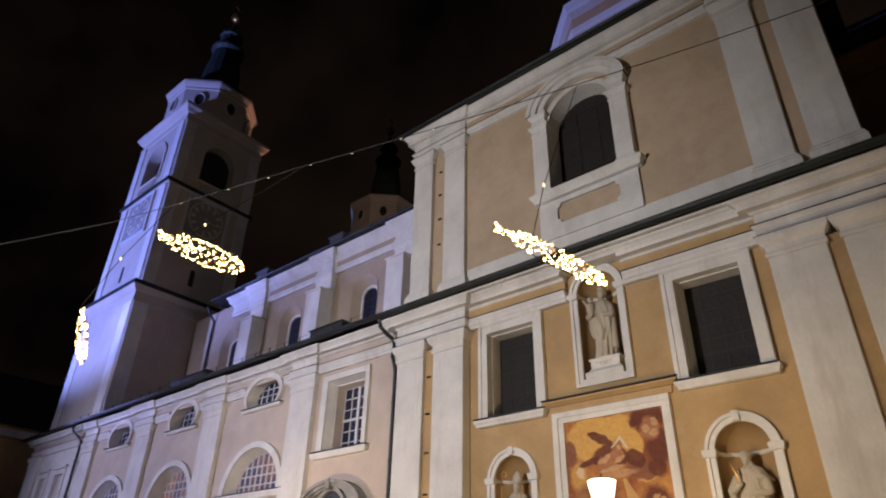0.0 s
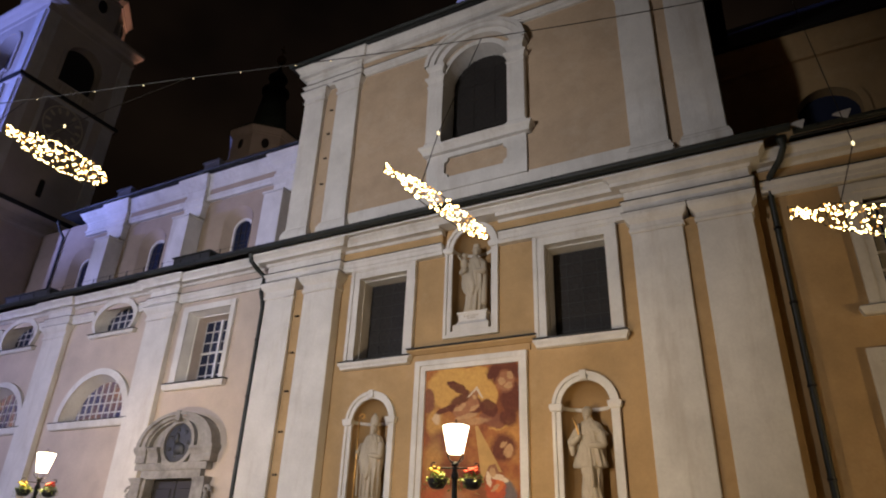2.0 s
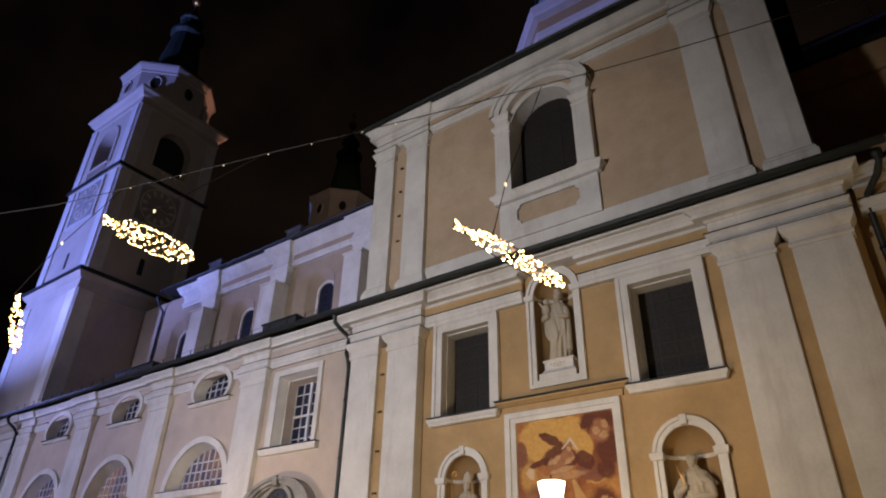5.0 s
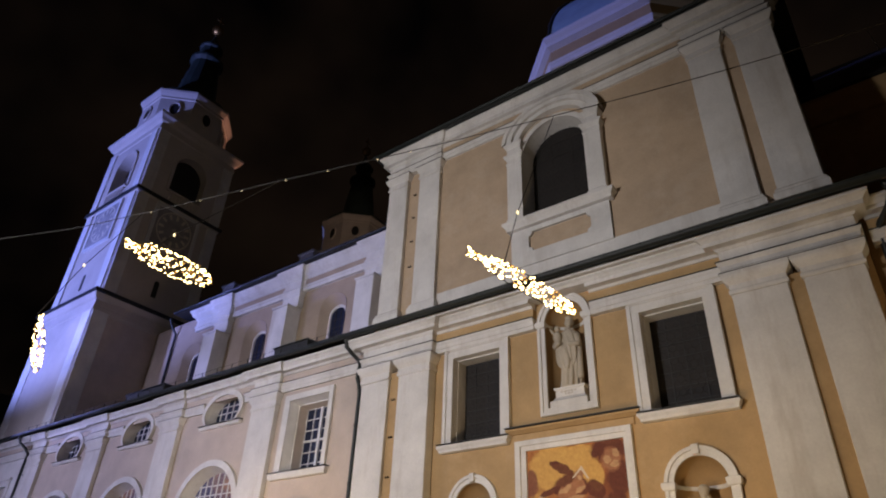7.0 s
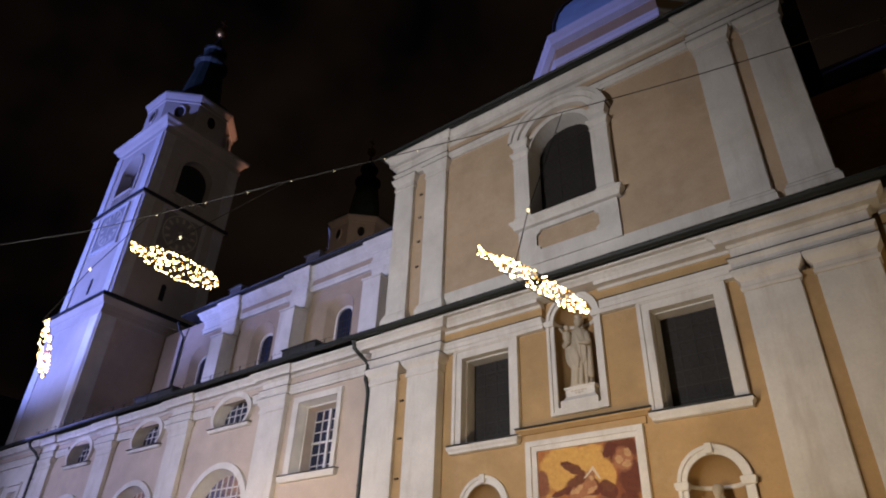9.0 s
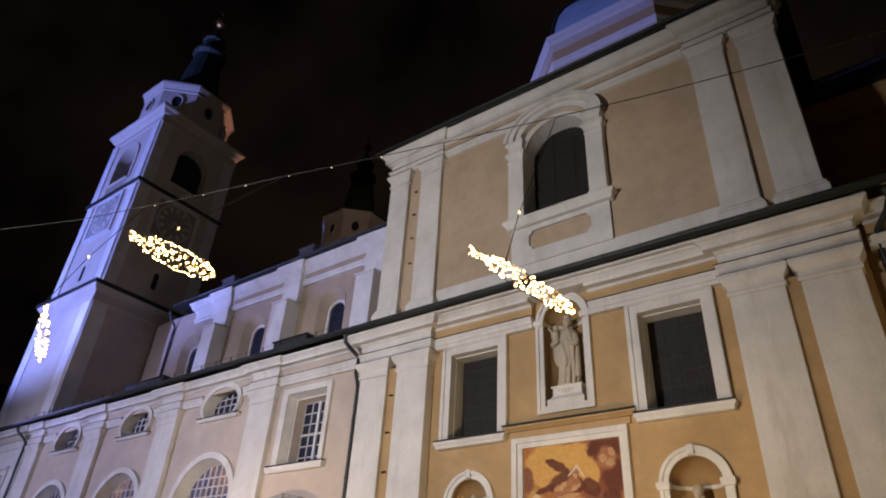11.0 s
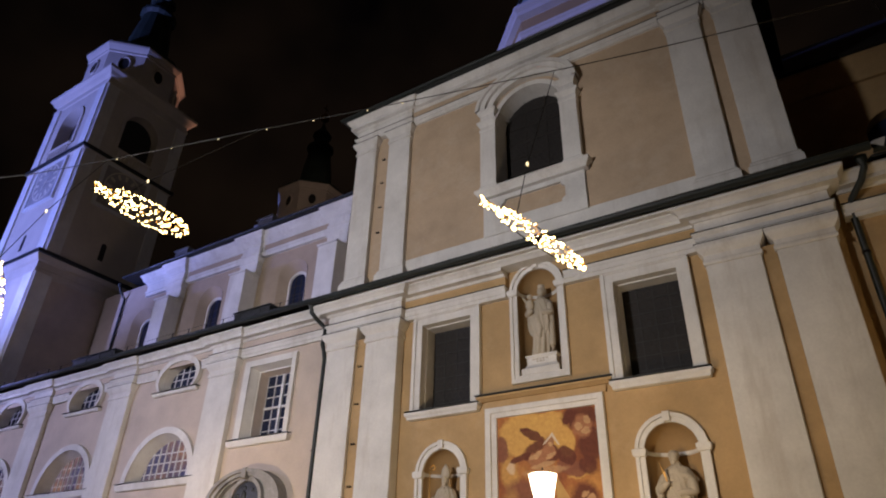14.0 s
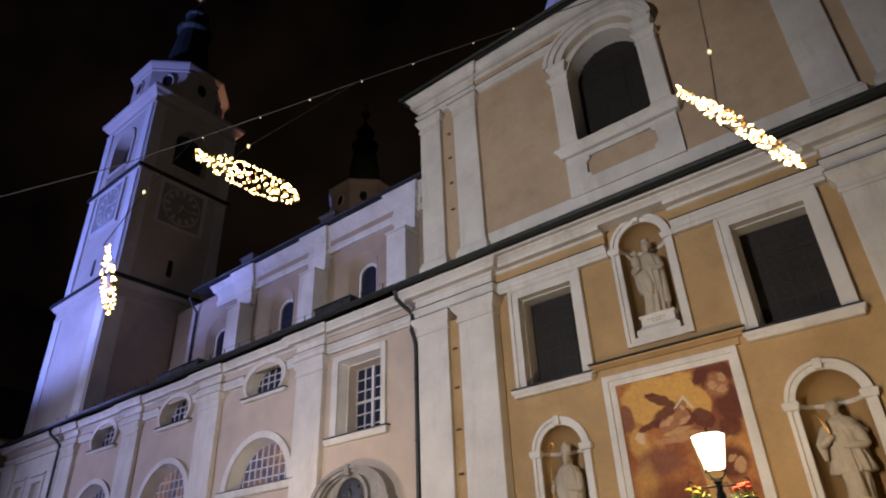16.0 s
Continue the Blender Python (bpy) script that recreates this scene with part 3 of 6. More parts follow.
pierced(bm, rect(-9.95, -6.18, 12.9, 14.42), [NOTCH], 17.19, 17.298)
part("apron", bm, M_WHITE, W)
bm = bmesh.new()
box(bm, -9.34, -6.78, 17.80, 17.92, 14.72, 15.0)
part("inner_sill", bm, M_WHITE, W)
bm = bmesh.new()
plate(bm, arch(C - 0.06, 1.285, 14.95, 17.75, 1.265), 17.93, 0.015)
part("pane", bm, M_DARK, W)


def honeycomb(bm, x0, x1, z0, z1, y, pitch, inside=None):
    """Flat rings in staggered rows, as in leaded windows of round panes."""
    r, row, z = pitch / 2, 0, z0 + pitch / 2
    while z < z1 - r * 0.5:
        x = x0 + r + (r if row % 2 else 0)
        while x < x1 - r * 0.5:
            if inside is None or inside(x, z + r * 0.8):
                a, b = [], []
                for k in range(10):
                    c, d = math.cos(2 * math.pi * k / 10), math.sin(2 * math.pi * k / 10)
                    a.append(bm.verts.new((x + r * 1.02 * c, y, z + r * 1.02 * d)))
                    b.append(bm.verts.new((x + r * 0.70 * c, y + 0.006, z + r * 0.70 * d)))
                bridge(bm, a, b)
            x += pitch
        z += pitch * 0.87
        row += 1


def arch_top(x, cx, half, spring, rise):
    u = (x - cx) / half
    return spring + rise * math.sqrt(max(0, 1 - u * u))


bm = bmesh.new()
honeycomb(bm, C - 1.30, C + 1.18, 15.0, 19.0, 17.905, 0.21, lambda x, z: z < arch_top(x, C - 0.06, 1.26, 17.75, 1.24))
part("leaded_net", bm, M_GRILLE, W, "dull leaded net of round panes")
for z in (15.65, 16.35, 17.05, 17.75, 18.4):
    hw = 1.26 if z < 17.75 else 1.26 * math.sqrt(max(0, 1 - ((z - 17.75) / 1.24) ** 2))
    part("cross_bar", boxed(C - 0.06 - hw, C - 0.06 + hw, 17.885, 17.903, z - 0.02, z + 0.02), M_GRILLE, W)
for x in (-0.42, 0.42):
    part("upright_bar", boxed(C - 0.06 + x - 0.02, C - 0.06 + x + 0.02, 17.87, 17.884, 15.0, arch_top(x, 0, 1.26, 17.75, 1.24)), M_GRILLE, W)

# ---------------------------------------------------------------- lower square windows
for i, (o, s) in enumerate(((WIN_L, (-12.62, -9.98)), (WIN_R, (-5.99, -3.38)))):
    W = thing(f"window_lower_{i + 1}", "square church window with a dark dusty screen in a white stepped frame", "window", kind="structure")
    x0, x1, z0, z1 = o[0][0], o[1][0], o[0][1], o[2][1]
    bm = bmesh.new()
    ring(bm, rect(x0 - 0.30, x1 + 0.30, z0, z1 + 0.32), rect(x0 + 0.002, x1 - 0.002, z0, z1 - 0.002), 16.88, 16.999, 17.16)
    part("outer_frame", bm, M_WHITE, W)
    bm = bmesh.new()
    ring(bm, rect(x0 - 0.34, x1 + 0.34, z0, z1 + 0.36), rect(x0 - 0.22, x1 + 0.22, z0, z1 + 0.24), 16.84, 16.999, 16.88)
    part("frame_bead", bm, M_WHITE, W)
    bm = bmesh.new()
    ring(bm, rect(x0 + 0.001, x1 - 0.001, z0, z1), rect(x0 + 0.035, x1 - 0.035, z0, z1 - 0.035), 17.16, 17.3, 17.61)
    part("inner_frame", bm, M_WHITE, W)
    bm = bmesh.new()
    stack(bm, s[0] + 0.1, s[1] - 0.1, 16.84, 17.30, [(0, 6.82), (0.04, 6.84), (0.04, 6.90), (0.10, 6.97), (0.10, 7.04), (0, 7.07)])
    part("sill", bm, M_WHITE, W)
    bm = bmesh.new()
    box(bm, s[0], s[1], 16.73, 17.0, 7.075, 7.092)
    part("sill_cover", bm, M_ROOF, W, "dark sheet metal sill cover")
    part("pane", boxed(x0 - 0.05, x1 + 0.05, 17.625, 17.66, z0 - 0.05, z1 + 0.05), M_DARK, W)
    bm = bmesh.new()
    honeycomb(bm, x0 + 0.04, x1 - 0.04, z0, z1 - 0.04, 17.612, 0.21)
    part("leaded_net", bm, M_GRILLE, W, "dull leaded net of round panes")
    bm = bmesh.new()
    for k in range(1, 4):
        x = x0 + (x1 - x0) * k / 4
        box(bm, x - 0.012, x + 0.012, 17.595, 17.607, z0, z1)
    for k in range(1, 7):
        z = z0 + (z1 - z0) * k / 7
        box(bm, x0 + 0.03, x1 - 0.03, 17.583, 17.594, z - 0.012, z + 0.012)
    part("screen_frame", bm, M_WIRE, W)

# ---------------------------------------------------------------- niches


def niche(name, cx, z0, spring, r, depth, fo, fi, y=17.0, impost=True):
    N = thing(name, "arched wall niche with an ochre hollow and a white moulded frame", "niche", group="wall niches")
    bm = bmesh.new()
    n, k = 14, 7
    rows = []
    for z in (z0, spring):
        rows.append([bm.verts.new((cx + r * math.cos(math.pi * i / n), y + 0.001 + depth * math.sin(math.pi * i / n), z)) for i in range(n + 1)])
    for j in range(1, k + 1):
        a = math.pi / 2 * j / k
        rows.append([bm.verts.new((cx + r * math.cos(a) * math.cos(math.pi * i / n), y + 0.001 + depth * math.cos(a) * math.sin(math.pi * i / n), spring + r * math.sin(a))) for i in range(n + 1)])
    for a, b in zip(rows, rows[1:]):
        for i in range(n):
            bm.faces.new((a[i], a[i + 1], b[i + 1], b[i]))
    bm.faces.new(rows[0])
    bmesh.ops.remove_doubles(bm, verts=bm.verts, dist=0.0005)
    # the recess's shade is in the hollow's darker ochre
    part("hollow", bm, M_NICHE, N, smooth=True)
    bm = bmesh.new()
    for dz, a, h in ((0.0, 0.012, 0.10),):
        v = []
        for z, g in ((spring - 0.05, 0.0), (spring - 0.02, 0.03), (spring + 0.03, 0.05), (spring + 0.05, 0.0)):
            v.append([bm.verts.new((cx + (r - 0.004 - g) * math.cos(math.pi * i / n), y + (depth - 0.004 - g) * math.sin(math.pi * i / n), z)) for i in range(n + 1)])
        for p, q in zip(v, v[1:]):
            for i in range(n):
                bm.faces.new((p[i], p[i + 1], q[i + 1], q[i]))
    part("hollow_moulding", bm, M_WHITE, N)
    g = r + fi
    for a, b, yf in ((g, (r + g) / 2 + 0.02, y - 0.12), ((r + g) / 2 + 0.02, r, y - 0.07)):
        bm = bmesh.new()
        ring(bm, arch(cx, a, z0 - fo * (a - r) / fi, spring, a), arch(cx, b, z0 - fo * (b - r) / fi, spring, b), yf, y - 0.001)
        part("frame", bm, M_WHITE, N)
    if impost:
        for s in (-1, 1):
            bm = bmesh.new()
            stack(bm, cx + s * (r + fi / 2) - fi / 2 - 0.01, cx + s * (r + fi / 2) + fi / 2 + 0.01, y - 0.13, y - 0.001, [(0, spring - 0.12), (0.03, spring - 0.10), (0.05, spring - 0.02), (0.05, spring + 0.06), (0, spring + 0.08)])
            part("impost", bm, M_WHITE, N)
        part("keystone", rim(boxed(cx - 0.09, cx + 0.09, y - 0.16, y - 0.002, spring + r + 0.01, spring + r + fi + 0.03), 0, 0.01), M_WHITE, N)
    return N


niche("niche", C, 7.68, 10.38, 0.67, 0.60, 0.22, 0.235)
niche("niche", -11.32, 2.2, 5.2, 0.66, 0.58, 0.0, 0.225)
niche("niche", -4.68, 2.2, 5.2, 0.66, 0.58, 0.0, 0.225)

# ---------------------------------------------------------------- fresco and the ledge over it
F = thing("fresco", "tall painted fresco of golden and russet clouds in a white frame", "fresco")
bm = bmesh.new()
ring(bm, rect(-9.80, -6.24, 1.9, 6.84), rect(-9.63, -6.39, 2.1, 6.69), 16.86, 16.999, 16.92)
part("outer_frame", bm, M_WHITE, F)
bm = bmesh.new()
ring(bm, rect(-9.63, -6.39, 2.1, 6.69), rect(-9.46, -6.49, 2.2, 6.55), 16.92, 16.999, 16.985)
part("inner_frame", bm, M_WHITE, F)
part("painted_field", boxed(-9.46, -6.49, 16.980, 16.998, 2.2, 6.55), M_FRESCO, F)




def patch(name, mat, pts, layer):
    bm = bmesh.new()
    plate(bm, pts, 16.978 - 0.002 * layer)
    part(name, bm, mat, F)


patch("pale_triangle", M_FR_PALE, [(-8.09, 5.66), (-8.02, 5.67), (-7.80, 5.86), (-7.64, 5.62), (-7.57, 5.60), (-7.78, 5.97)], 1)
patch("light_beam", M_FR_GOLD, [(-7.83, 4.84), (-7.75, 4.86), (-7.02, 3.62), (-7.12, 3.62), (-7.22, 3.84), (-7.40, 3.80), (-7.50, 3.58), (-7.60, 3.34)], 0)

L = thing("trim_ledge", "dark weathered drip ledge over the fresco", "ledge", kind="structure")
bm = bmesh.new()
stack(bm, -9.94, -6.04, 16.88, 16.999, [(0, 7.06), (0.05, 7.10), (0.12, 7.14), (0.12, 7.19), (0, 7.22)])
part("moulding", bm, M_OCHRE, L)
part("cover", boxed(-10.08, -5.90, 16.73, 16.999, 7.222, 7.25), M_ROOF, L, "dark sheet metal cover")
part("flat_band", boxed(-9.86, -6.14, 16.93, 16.998, 6.86, 7.05), M_OCHRE, L)

# ---------------------------------------------------------------- wing: the long aisle wall
WB = [-24.98, -31.85, -38.7]  # bay middles
bm = bmesh.new()
SQ = rect(-20.42, -18.22, 7.1, 9.95)
DOOR = rect(-20.72, -18.36, 0.15, 3.72)
wholes = [SQ, DOOR]
for cx in WB:
    wholes += [cut_oval(cx, 1.22, 9.72, 11.02), arch(cx, 1.95, 6.0, 6.0, 1.88)]
pierced(bm, rect(-43.4, -16.1, 0, 11.9), wholes, 17.15, 17.8)
structure("wall_wing", bm, M_PINK, "pale pink plastered aisle wall with round and arched windows", "wall")
WCAP = [(p, z + 0.18) for p, z in CAP]
for i, x0 in enumerate((-22.76, -29.62, -36.47, -43.32)):
    pilaster("pilaster", x0, x0 + 1.55, 16.92, 17.149, 0, 9.84, [(p * 0.8, z) for p, z in WCAP])
entab_breaks = [(-22.8, -21.15), (-29.66, -28.0), (-36.5, -34.87), (-43.36, -41.7)]
for i, (x0, x1) in enumerate(entab_breaks):
    entablature(f"trim_wing_entablature_{i + 1}", x0, x1, 16.88, 17.149, 0.18, M_WHITE)
for i, (x0, x1) in enumerate(((-21.15, -16.12), (-28.0, -22.8), (-34.87, -29.66), (-41.7, -36.5))):
    t = thing(f"trim_wing_frieze_{i + 1}", "white moulded aisle entablature with a pink frieze", "entablature", kind="structure")
    for nm, prof, mat, yf in (("cornice", CORN, M_WHITE, 17.0), ("frieze", FRZ, M_PINK, 17.04)):
        bm = bmesh.new()
        stack(bm, x0, x1, yf, 17.149, [(p, z + 0.18) for p, z in prof], 0, 0)
        part(nm, bm, mat, t)
    cuts = [(x0, x1)] if i == 0 else [(x0, WB[i - 1] - 1.44), (WB[i - 1] + 1.44, x1)]
    for a, b in cuts:
        bm = bmesh.new()
        stack(bm, a, b, 17.03, 17.149, [(p, z + 0.18) for p, z in ARCH], 0, 0)
        part("architrave", bm, M_WHITE, t)
        bm = bmesh.new()
        stack(bm, a, b, 17.03, 17.149, [(0.11, 10.81), (0.11, 10.824), (0, 10.84)], 0, 0)
        part("ledge_cover", bm, M_ROOF, t, "dark sheet metal cover")
bm = bmesh.new()
v = [bm.verts.new(p) for p in ((-51.7, 16.15, 11.60), (-16.12, 16.15, 11.60), (-16.12, 22.05, 14.6), (-51.7, 22.05, 14.6), (-51.7, 16.15, 11.55), (-16.12, 16.15, 11.55), (-16.12, 22.05, 14.55), (-51.7, 22.05, 14.55))]
for q in ((0, 1, 2, 3), (7, 6, 5, 4), (0, 4, 5, 1), (1, 5, 6, 2), (2, 6, 7, 3), (3, 7, 4, 0)):
    bm.faces.new([v[i] for i in q])
structure("roof_wing", bm, M_ROOF, "dark lean-to roof of the aisle", "roof")


def muntins(bm, xs, zs, x0, x1, z0, z1, y, w=0.03, top=None):
    for x in xs:
        box(bm, x - w / 2, x + w / 2, y - 0.02, y + 0.02, z0, top(x) if top else z1)
    for z in zs:
        box(bm, x0(z) if callable(x0) else x0, x1(z) if callable(x1) else x1, y - 0.016, y + 0.016, z - w / 2, z + w / 2)


# the square window over the portal
W = thing("window_wing_square", "square barred window with white glazing bars in a deep reveal", "window", kind="structure")
bm = bmesh.new()
ring(bm, rect(-20.78, -17.98, 7.1, 10.22), rect(-20.44, -18.2, 7.1, 9.97), 17.03, 17.149)
part("frame", bm, M_WHITE, W)
bm = bmesh.new()
splay(bm, rect(-20.421, -18.219, 7.1, 9.951), rect(-20.30, -18.34, 7.1, 9.86), 17.06, 17.44)
part("chamfer", bm, M_WHITE, W)
bm = bmesh.new()
ring(bm, rect(-20.34, -18.30, 7.1, 9.90), rect(-20.26, -18.38, 7.1, 9.82), 17.43, 17.46, 17.46)
part("inner_bead", bm, M_WHITE, W)
bm = bmesh.new()
splay(bm, rect(-20.26, -18.38, 7.1, 9.82), rect(-20.20, -18.44, 7.1, 9.76), 17.46, 17.86)
part("reveal", bm, M_PINK, W)
bm = bmesh.new()
stack(bm, -20.9, -17.9, 17.0, 17.86, [(0, 6.86), (0.03, 6.88), (0.08, 7.0), (0.08, 7.08), (0, 7.11)])
part("sill", bm, M_WHITE, W)
part("sill_cover", boxed(-21.0, -17.8, 16.90, 17.149, 7.112, 7.128), M_ROOF, W, "dark sheet metal sill cover")
part("pane", boxed(-20.5, -18.1, 17.87, 17.89, 7.0, 9.95), M_GLASS, W)
bm = bmesh.new()
muntins(bm, [-20.20 + 1.76 * k / 4 for k in range(5)], [7.12 + 2.64 * k / 6 for k in range(7)], -20.20, -18.44, 7.1, 9.76, 17.845, 0.036)
part("glazing_bars", bm, M_BAR, W)
part("transom", boxed(-20.20, -18.44, 17.79, 17.86, 8.40, 8.48), M_BAR, W)
part("mullion", boxed(-19.38, -19.26, 17.785, 17.86, 7.1, 9.76), M_BAR, W)

for i, cx in enumerate(WB):
    W = thing(f"window_oval_{i + 1}", "round-headed small aisle window with white glazing bars and a flat sill", "window", group="round aisle windows", kind="structure")
    bm = bmesh.new()
    ring(bm, cut_oval(cx, 1.43, 9.72, 11.24), cut_oval(cx, 1.22, 9.72, 11.02), 16.97, 17.149)
    part("frame", bm, M_WHITE, W)
    bm = bmesh.new()
    splay(bm, cut_oval(cx, 1.221, 9.72, 11.02), cut_oval(cx, 1.17, 9.74, 10.98), 17.10, 17.58)
    part("reveal", bm, M_WHITE, W)
    bm = bmesh.new()
    plate(bm, cut_oval(cx, 1.18, 9.73, 10.99), 17.58, 0.02)
    part("pane", bm, M_GLASS, W)
    bm = bmesh.new()
    for x in (-0.84, -0.42, 0, 0.42, 0.84):
        box(bm, cx + x - 0.022, cx + x + 0.022, 17.54, 17.57, 9.74, 10.21 + 0.74 * math.sqrt(1 - (x / 1.13) ** 2))
    for z in (10.05, 10.38, 10.68):
        hw = 1.12 * math.sqrt(max(0.05, 1 - ((z - 10.21) / 0.71) ** 2))
        box(bm, cx - hw, cx + hw, 17.545, 17.565, z - 0.02, z + 0.02)
    part("glazing_bars", bm, M_BAR, W)
    bm = bmesh.new()
    stack(bm, cx - 1.38, cx + 1.38, 17.0, 17.6, [(0, 9.56), (0.04, 9.60), (0.06, 9.68), (0, 9.72)])
    part("sill", bm, M_WHITE, W)
    part("sill_cover", boxed(cx - 1.48, cx + 1.48, 16.90, 17.149, 9.722, 9.738), M_ROOF, W, "dark sheet metal sill cover")
    W = thing(f"window_arched_{i + 1}", "wide half-round aisle window with white bars, pane reflections put in as a glow", "window", group="half-round aisle windows", kind="structure")
    bm = bmesh.new()
    ring(bm, arch(cx, 2.26, 6.0, 6.0, 2.14, 28), arch(cx, 1.95, 6.0, 6.0, 1.88, 28), 17.01, 17.149)
    part("frame", bm, M_WHITE, W)
    bm = bmesh.new()
    splay(bm, arch(cx, 1.951, 6.0, 6.0, 1.881, 28), arch(cx, 1.76, 6.03, 6.03, 1.68, 28), 17.10, 17.62)
    part("reveal", bm, M_WHITE, W)
    bm = bmesh.new()
    plate(bm, arch(cx, 1.77, 6.0, 6.02, 1.69, 28), 17.62, 0.02)
    # reflections are part of this pane's material, as emission
    part("pane", bm, M_REFLECTING, W)
    bm = bmesh.new()
    for k in range(-4, 5):
        x = 1.76 * k / 4.6
        box(bm, cx + x - 0.025, cx + x + 0.025, 17.57, 17.61, 6.03, 6.03 + 1.67 * math.sqrt(1 - (x / 1.77) ** 2))
    for z in (6.42, 6.82, 7.20):
        hw = 1.76 * math.sqrt(1 - ((z - 6.03) / 1.69) ** 2)
        box(bm, cx - hw, cx + hw, 17.58, 17.605, z - 0.022, z + 0.022)
    part("glazing_bars", bm, M_BAR, W)
    bm = bmesh.new()
    stack(bm, cx - 2.34, cx + 2.34, 17.0, 17.6, [(0, 5.72), (0.04, 5.76), (0.09, 5.92), (0.09, 5.98), (0, 6.0)])
    part("sill", bm, M_WHITE, W)
    part("sill_cover", boxed(cx - 2.45, cx + 2.45, 16.89, 17.149, 6.002, 6.018), M_ROOF, W, "dark sheet metal sill cover")

# the end of the wing, under the tower
bm = bmesh.new()
FAR = [rect(-48.7, -47.7, 4.0, 8.9), rect(-46.3, -45.1, 4.0, 8.9)]
pierced(bm, rect(-51.2, -43.38, 0, 11.9), FAR, 16.95, 17.6)
structure("wall_wing_end", bm, M_WHITE, "white plastered end of the aisle wall below the tower", "wall")
entablature("trim_wing_end", -51.1, -43.5, 16.80, 16.949, 0.18, M_PINK)
pilaster("pilaster", -51.1, -49.4, 16.75, 16.949, 0, 9.84, [(p * 0.8, z) for p, z in WCAP])
structure("wall_wing_return", boxed(-51.2, -50.6, 17.6, 26, 0, 11.9), M_WHITE, "plain end wall of the aisle", "wall")
for i, o in enumerate(FAR):
    W = thing(f"window_end_{i + 1}", "narrow dark window in a white frame", "window", kind="structure")
    bm = bmesh.new()
    x0, x1 = o[0][0], o[1][0]
    ring(bm, rect(x0 - 0.3, x1 + 0.3, 4.0, 9.2), rect(x0, x1, 4.0, 8.9), 16.86, 16.949)
    part("frame", bm, M_WHITE, W)
    part("pane", boxed(x0, x1, 17.4, 17.42, 4.0, 8.9), M_GLASS, W)
    part("lintel", boxed(x0 - 0.4, x1 + 0.4, 16.78, 16.949, 9.25, 9.4), M_WHITE, W)

# ---------------------------------------------------------------- portal
P = thing("portal", "grey stone church portal with a curved pediment and a bronze medallion", "portal")
for s in (-1, 1):
    cx = -19.54 + s * 1.56
    bm = bmesh.new()
    stack(bm, cx - 0.24, cx + 0.24, 16.86, 17.149, [(0.06, 0), (0.06, 0.5), (0, 0.56), (0, 3.55), (0.03, 3.6), (0.08, 3.72), (0.0, 3.74)])
    part("jamb_pillar", bm, M_STONE, P)
    bm = bmesh.new()
    for k in range(18):
        a = k / 17 * 4.4
        rr = 0.17 - 0.028 * a
        ball(bm, (cx + s * 0.34 + s * rr * math.cos(a) * 0.9, 16.93, 3.30 + rr * math.sin(a)), 0.055, 8, 6)
    for k in range(10):
        ball(bm, (cx + s * (0.36 - 0.02 * math.sin(k)), 16.93, 3.15 - k * 0.11), 0.085 - 0.005 * k, 8, 6)
    part("scroll", bm, M_STONE, P, smooth=True)
bm = bmesh.new()
ring(bm, rect(-21.02, -18.06, 0.15, 3.98), rect(-20.70, -18.38, 0.15, 3.70), 16.94, 17.149, 17.3)
part("door_frame", bm, M_STONE, P)
bm = bmesh.new()
stack(bm, -21.30, -17.78, 16.88, 17.149, [(0, 3.98), (0.02, 4.05), (0.02, 4.20), (0, 4.22)])
part("lintel", bm, M_STONE, P)
PC = -19.45
for s in (-1, 1):
    xa, xb = sorted((PC + s * 0.80, PC + s * 1.72))
    bm = bmesh.new()
    stack(bm, xa, xb, 16.90, 17.149, [(0, 4.225), (0.02, 4.45), (0.05, 4.50), (0.08, 4.58), (0.15, 4.66), (0.15, 4.74), (0, 4.78)], int(s < 0), int(s > 0))
    part("broken_cornice", bm, M_STONE, P)
    bm = bmesh.new()
    stack(bm, PC + s * 1.62 - 0.24, PC + s * 1.62 + 0.24, 16.80, 17.149, [(0, 4.23), (0, 4.48), (0.05, 4.56), (0.09, 4.66), (0.09, 4.78), (0, 4.80)])
    part("cornice_block", bm, M_STONE, P)
for a, b, yf in ((1.88, 1.70, 16.72), (1.70, 1.52, 16.80), (1.52, 1.42, 16.90)):
    bm = bmesh.new()
    ring(bm, arch(PC, a, 4.76, 4.76, a * 0.64, 24), arch(PC, b, 4.76, 4.76, b * 0.64, 24), yf, 17.149, None, False)
    part("pediment_moulding", bm, M_STONE, P)
bm = bmesh.new()
plate(bm, arch(PC, 1.44, 4.2, 4.76, 0.92, 24), 17.06, 0.08)
part("pediment_field", bm, M_STONE, P)


def disc_edge(r, n=32):
    return [(PC + r * math.cos(2 * math.pi * i / n), 4.90 + r * math.sin(2 * math.pi * i / n)) for i in range(n)]


bm = bmesh.new()
ring(bm, disc_edge(0.82), disc_edge(0.68), 16.92, 17.10)
part("medallion_rim", bm, M_STONE, P)
bm = bmesh.new()
ball(bm, (PC, 17.02, 4.90), 0.70, 28, 14, (1, 0.10, 1))
ball(bm, (PC - 0.10, 16.96, 5.06), 0.17, 12, 8, (0.8, 0.45, 1.2))
ball(bm, (PC + 0.08, 16.96, 4.70), 0.26, 12, 8, (1.2, 0.35, 0.8))
for k in range(7):
    ball(bm, (PC + 0.46 * math.cos(k * 0.9), 16.965, 4.90 + 0.46 * math.sin(k * 0.9)), 0.09, 8, 6, (1.2, 0.4, 0.8))
part("medallion", bm, M_BRONZE, P, "dark bronze relief medallion", smooth=True)
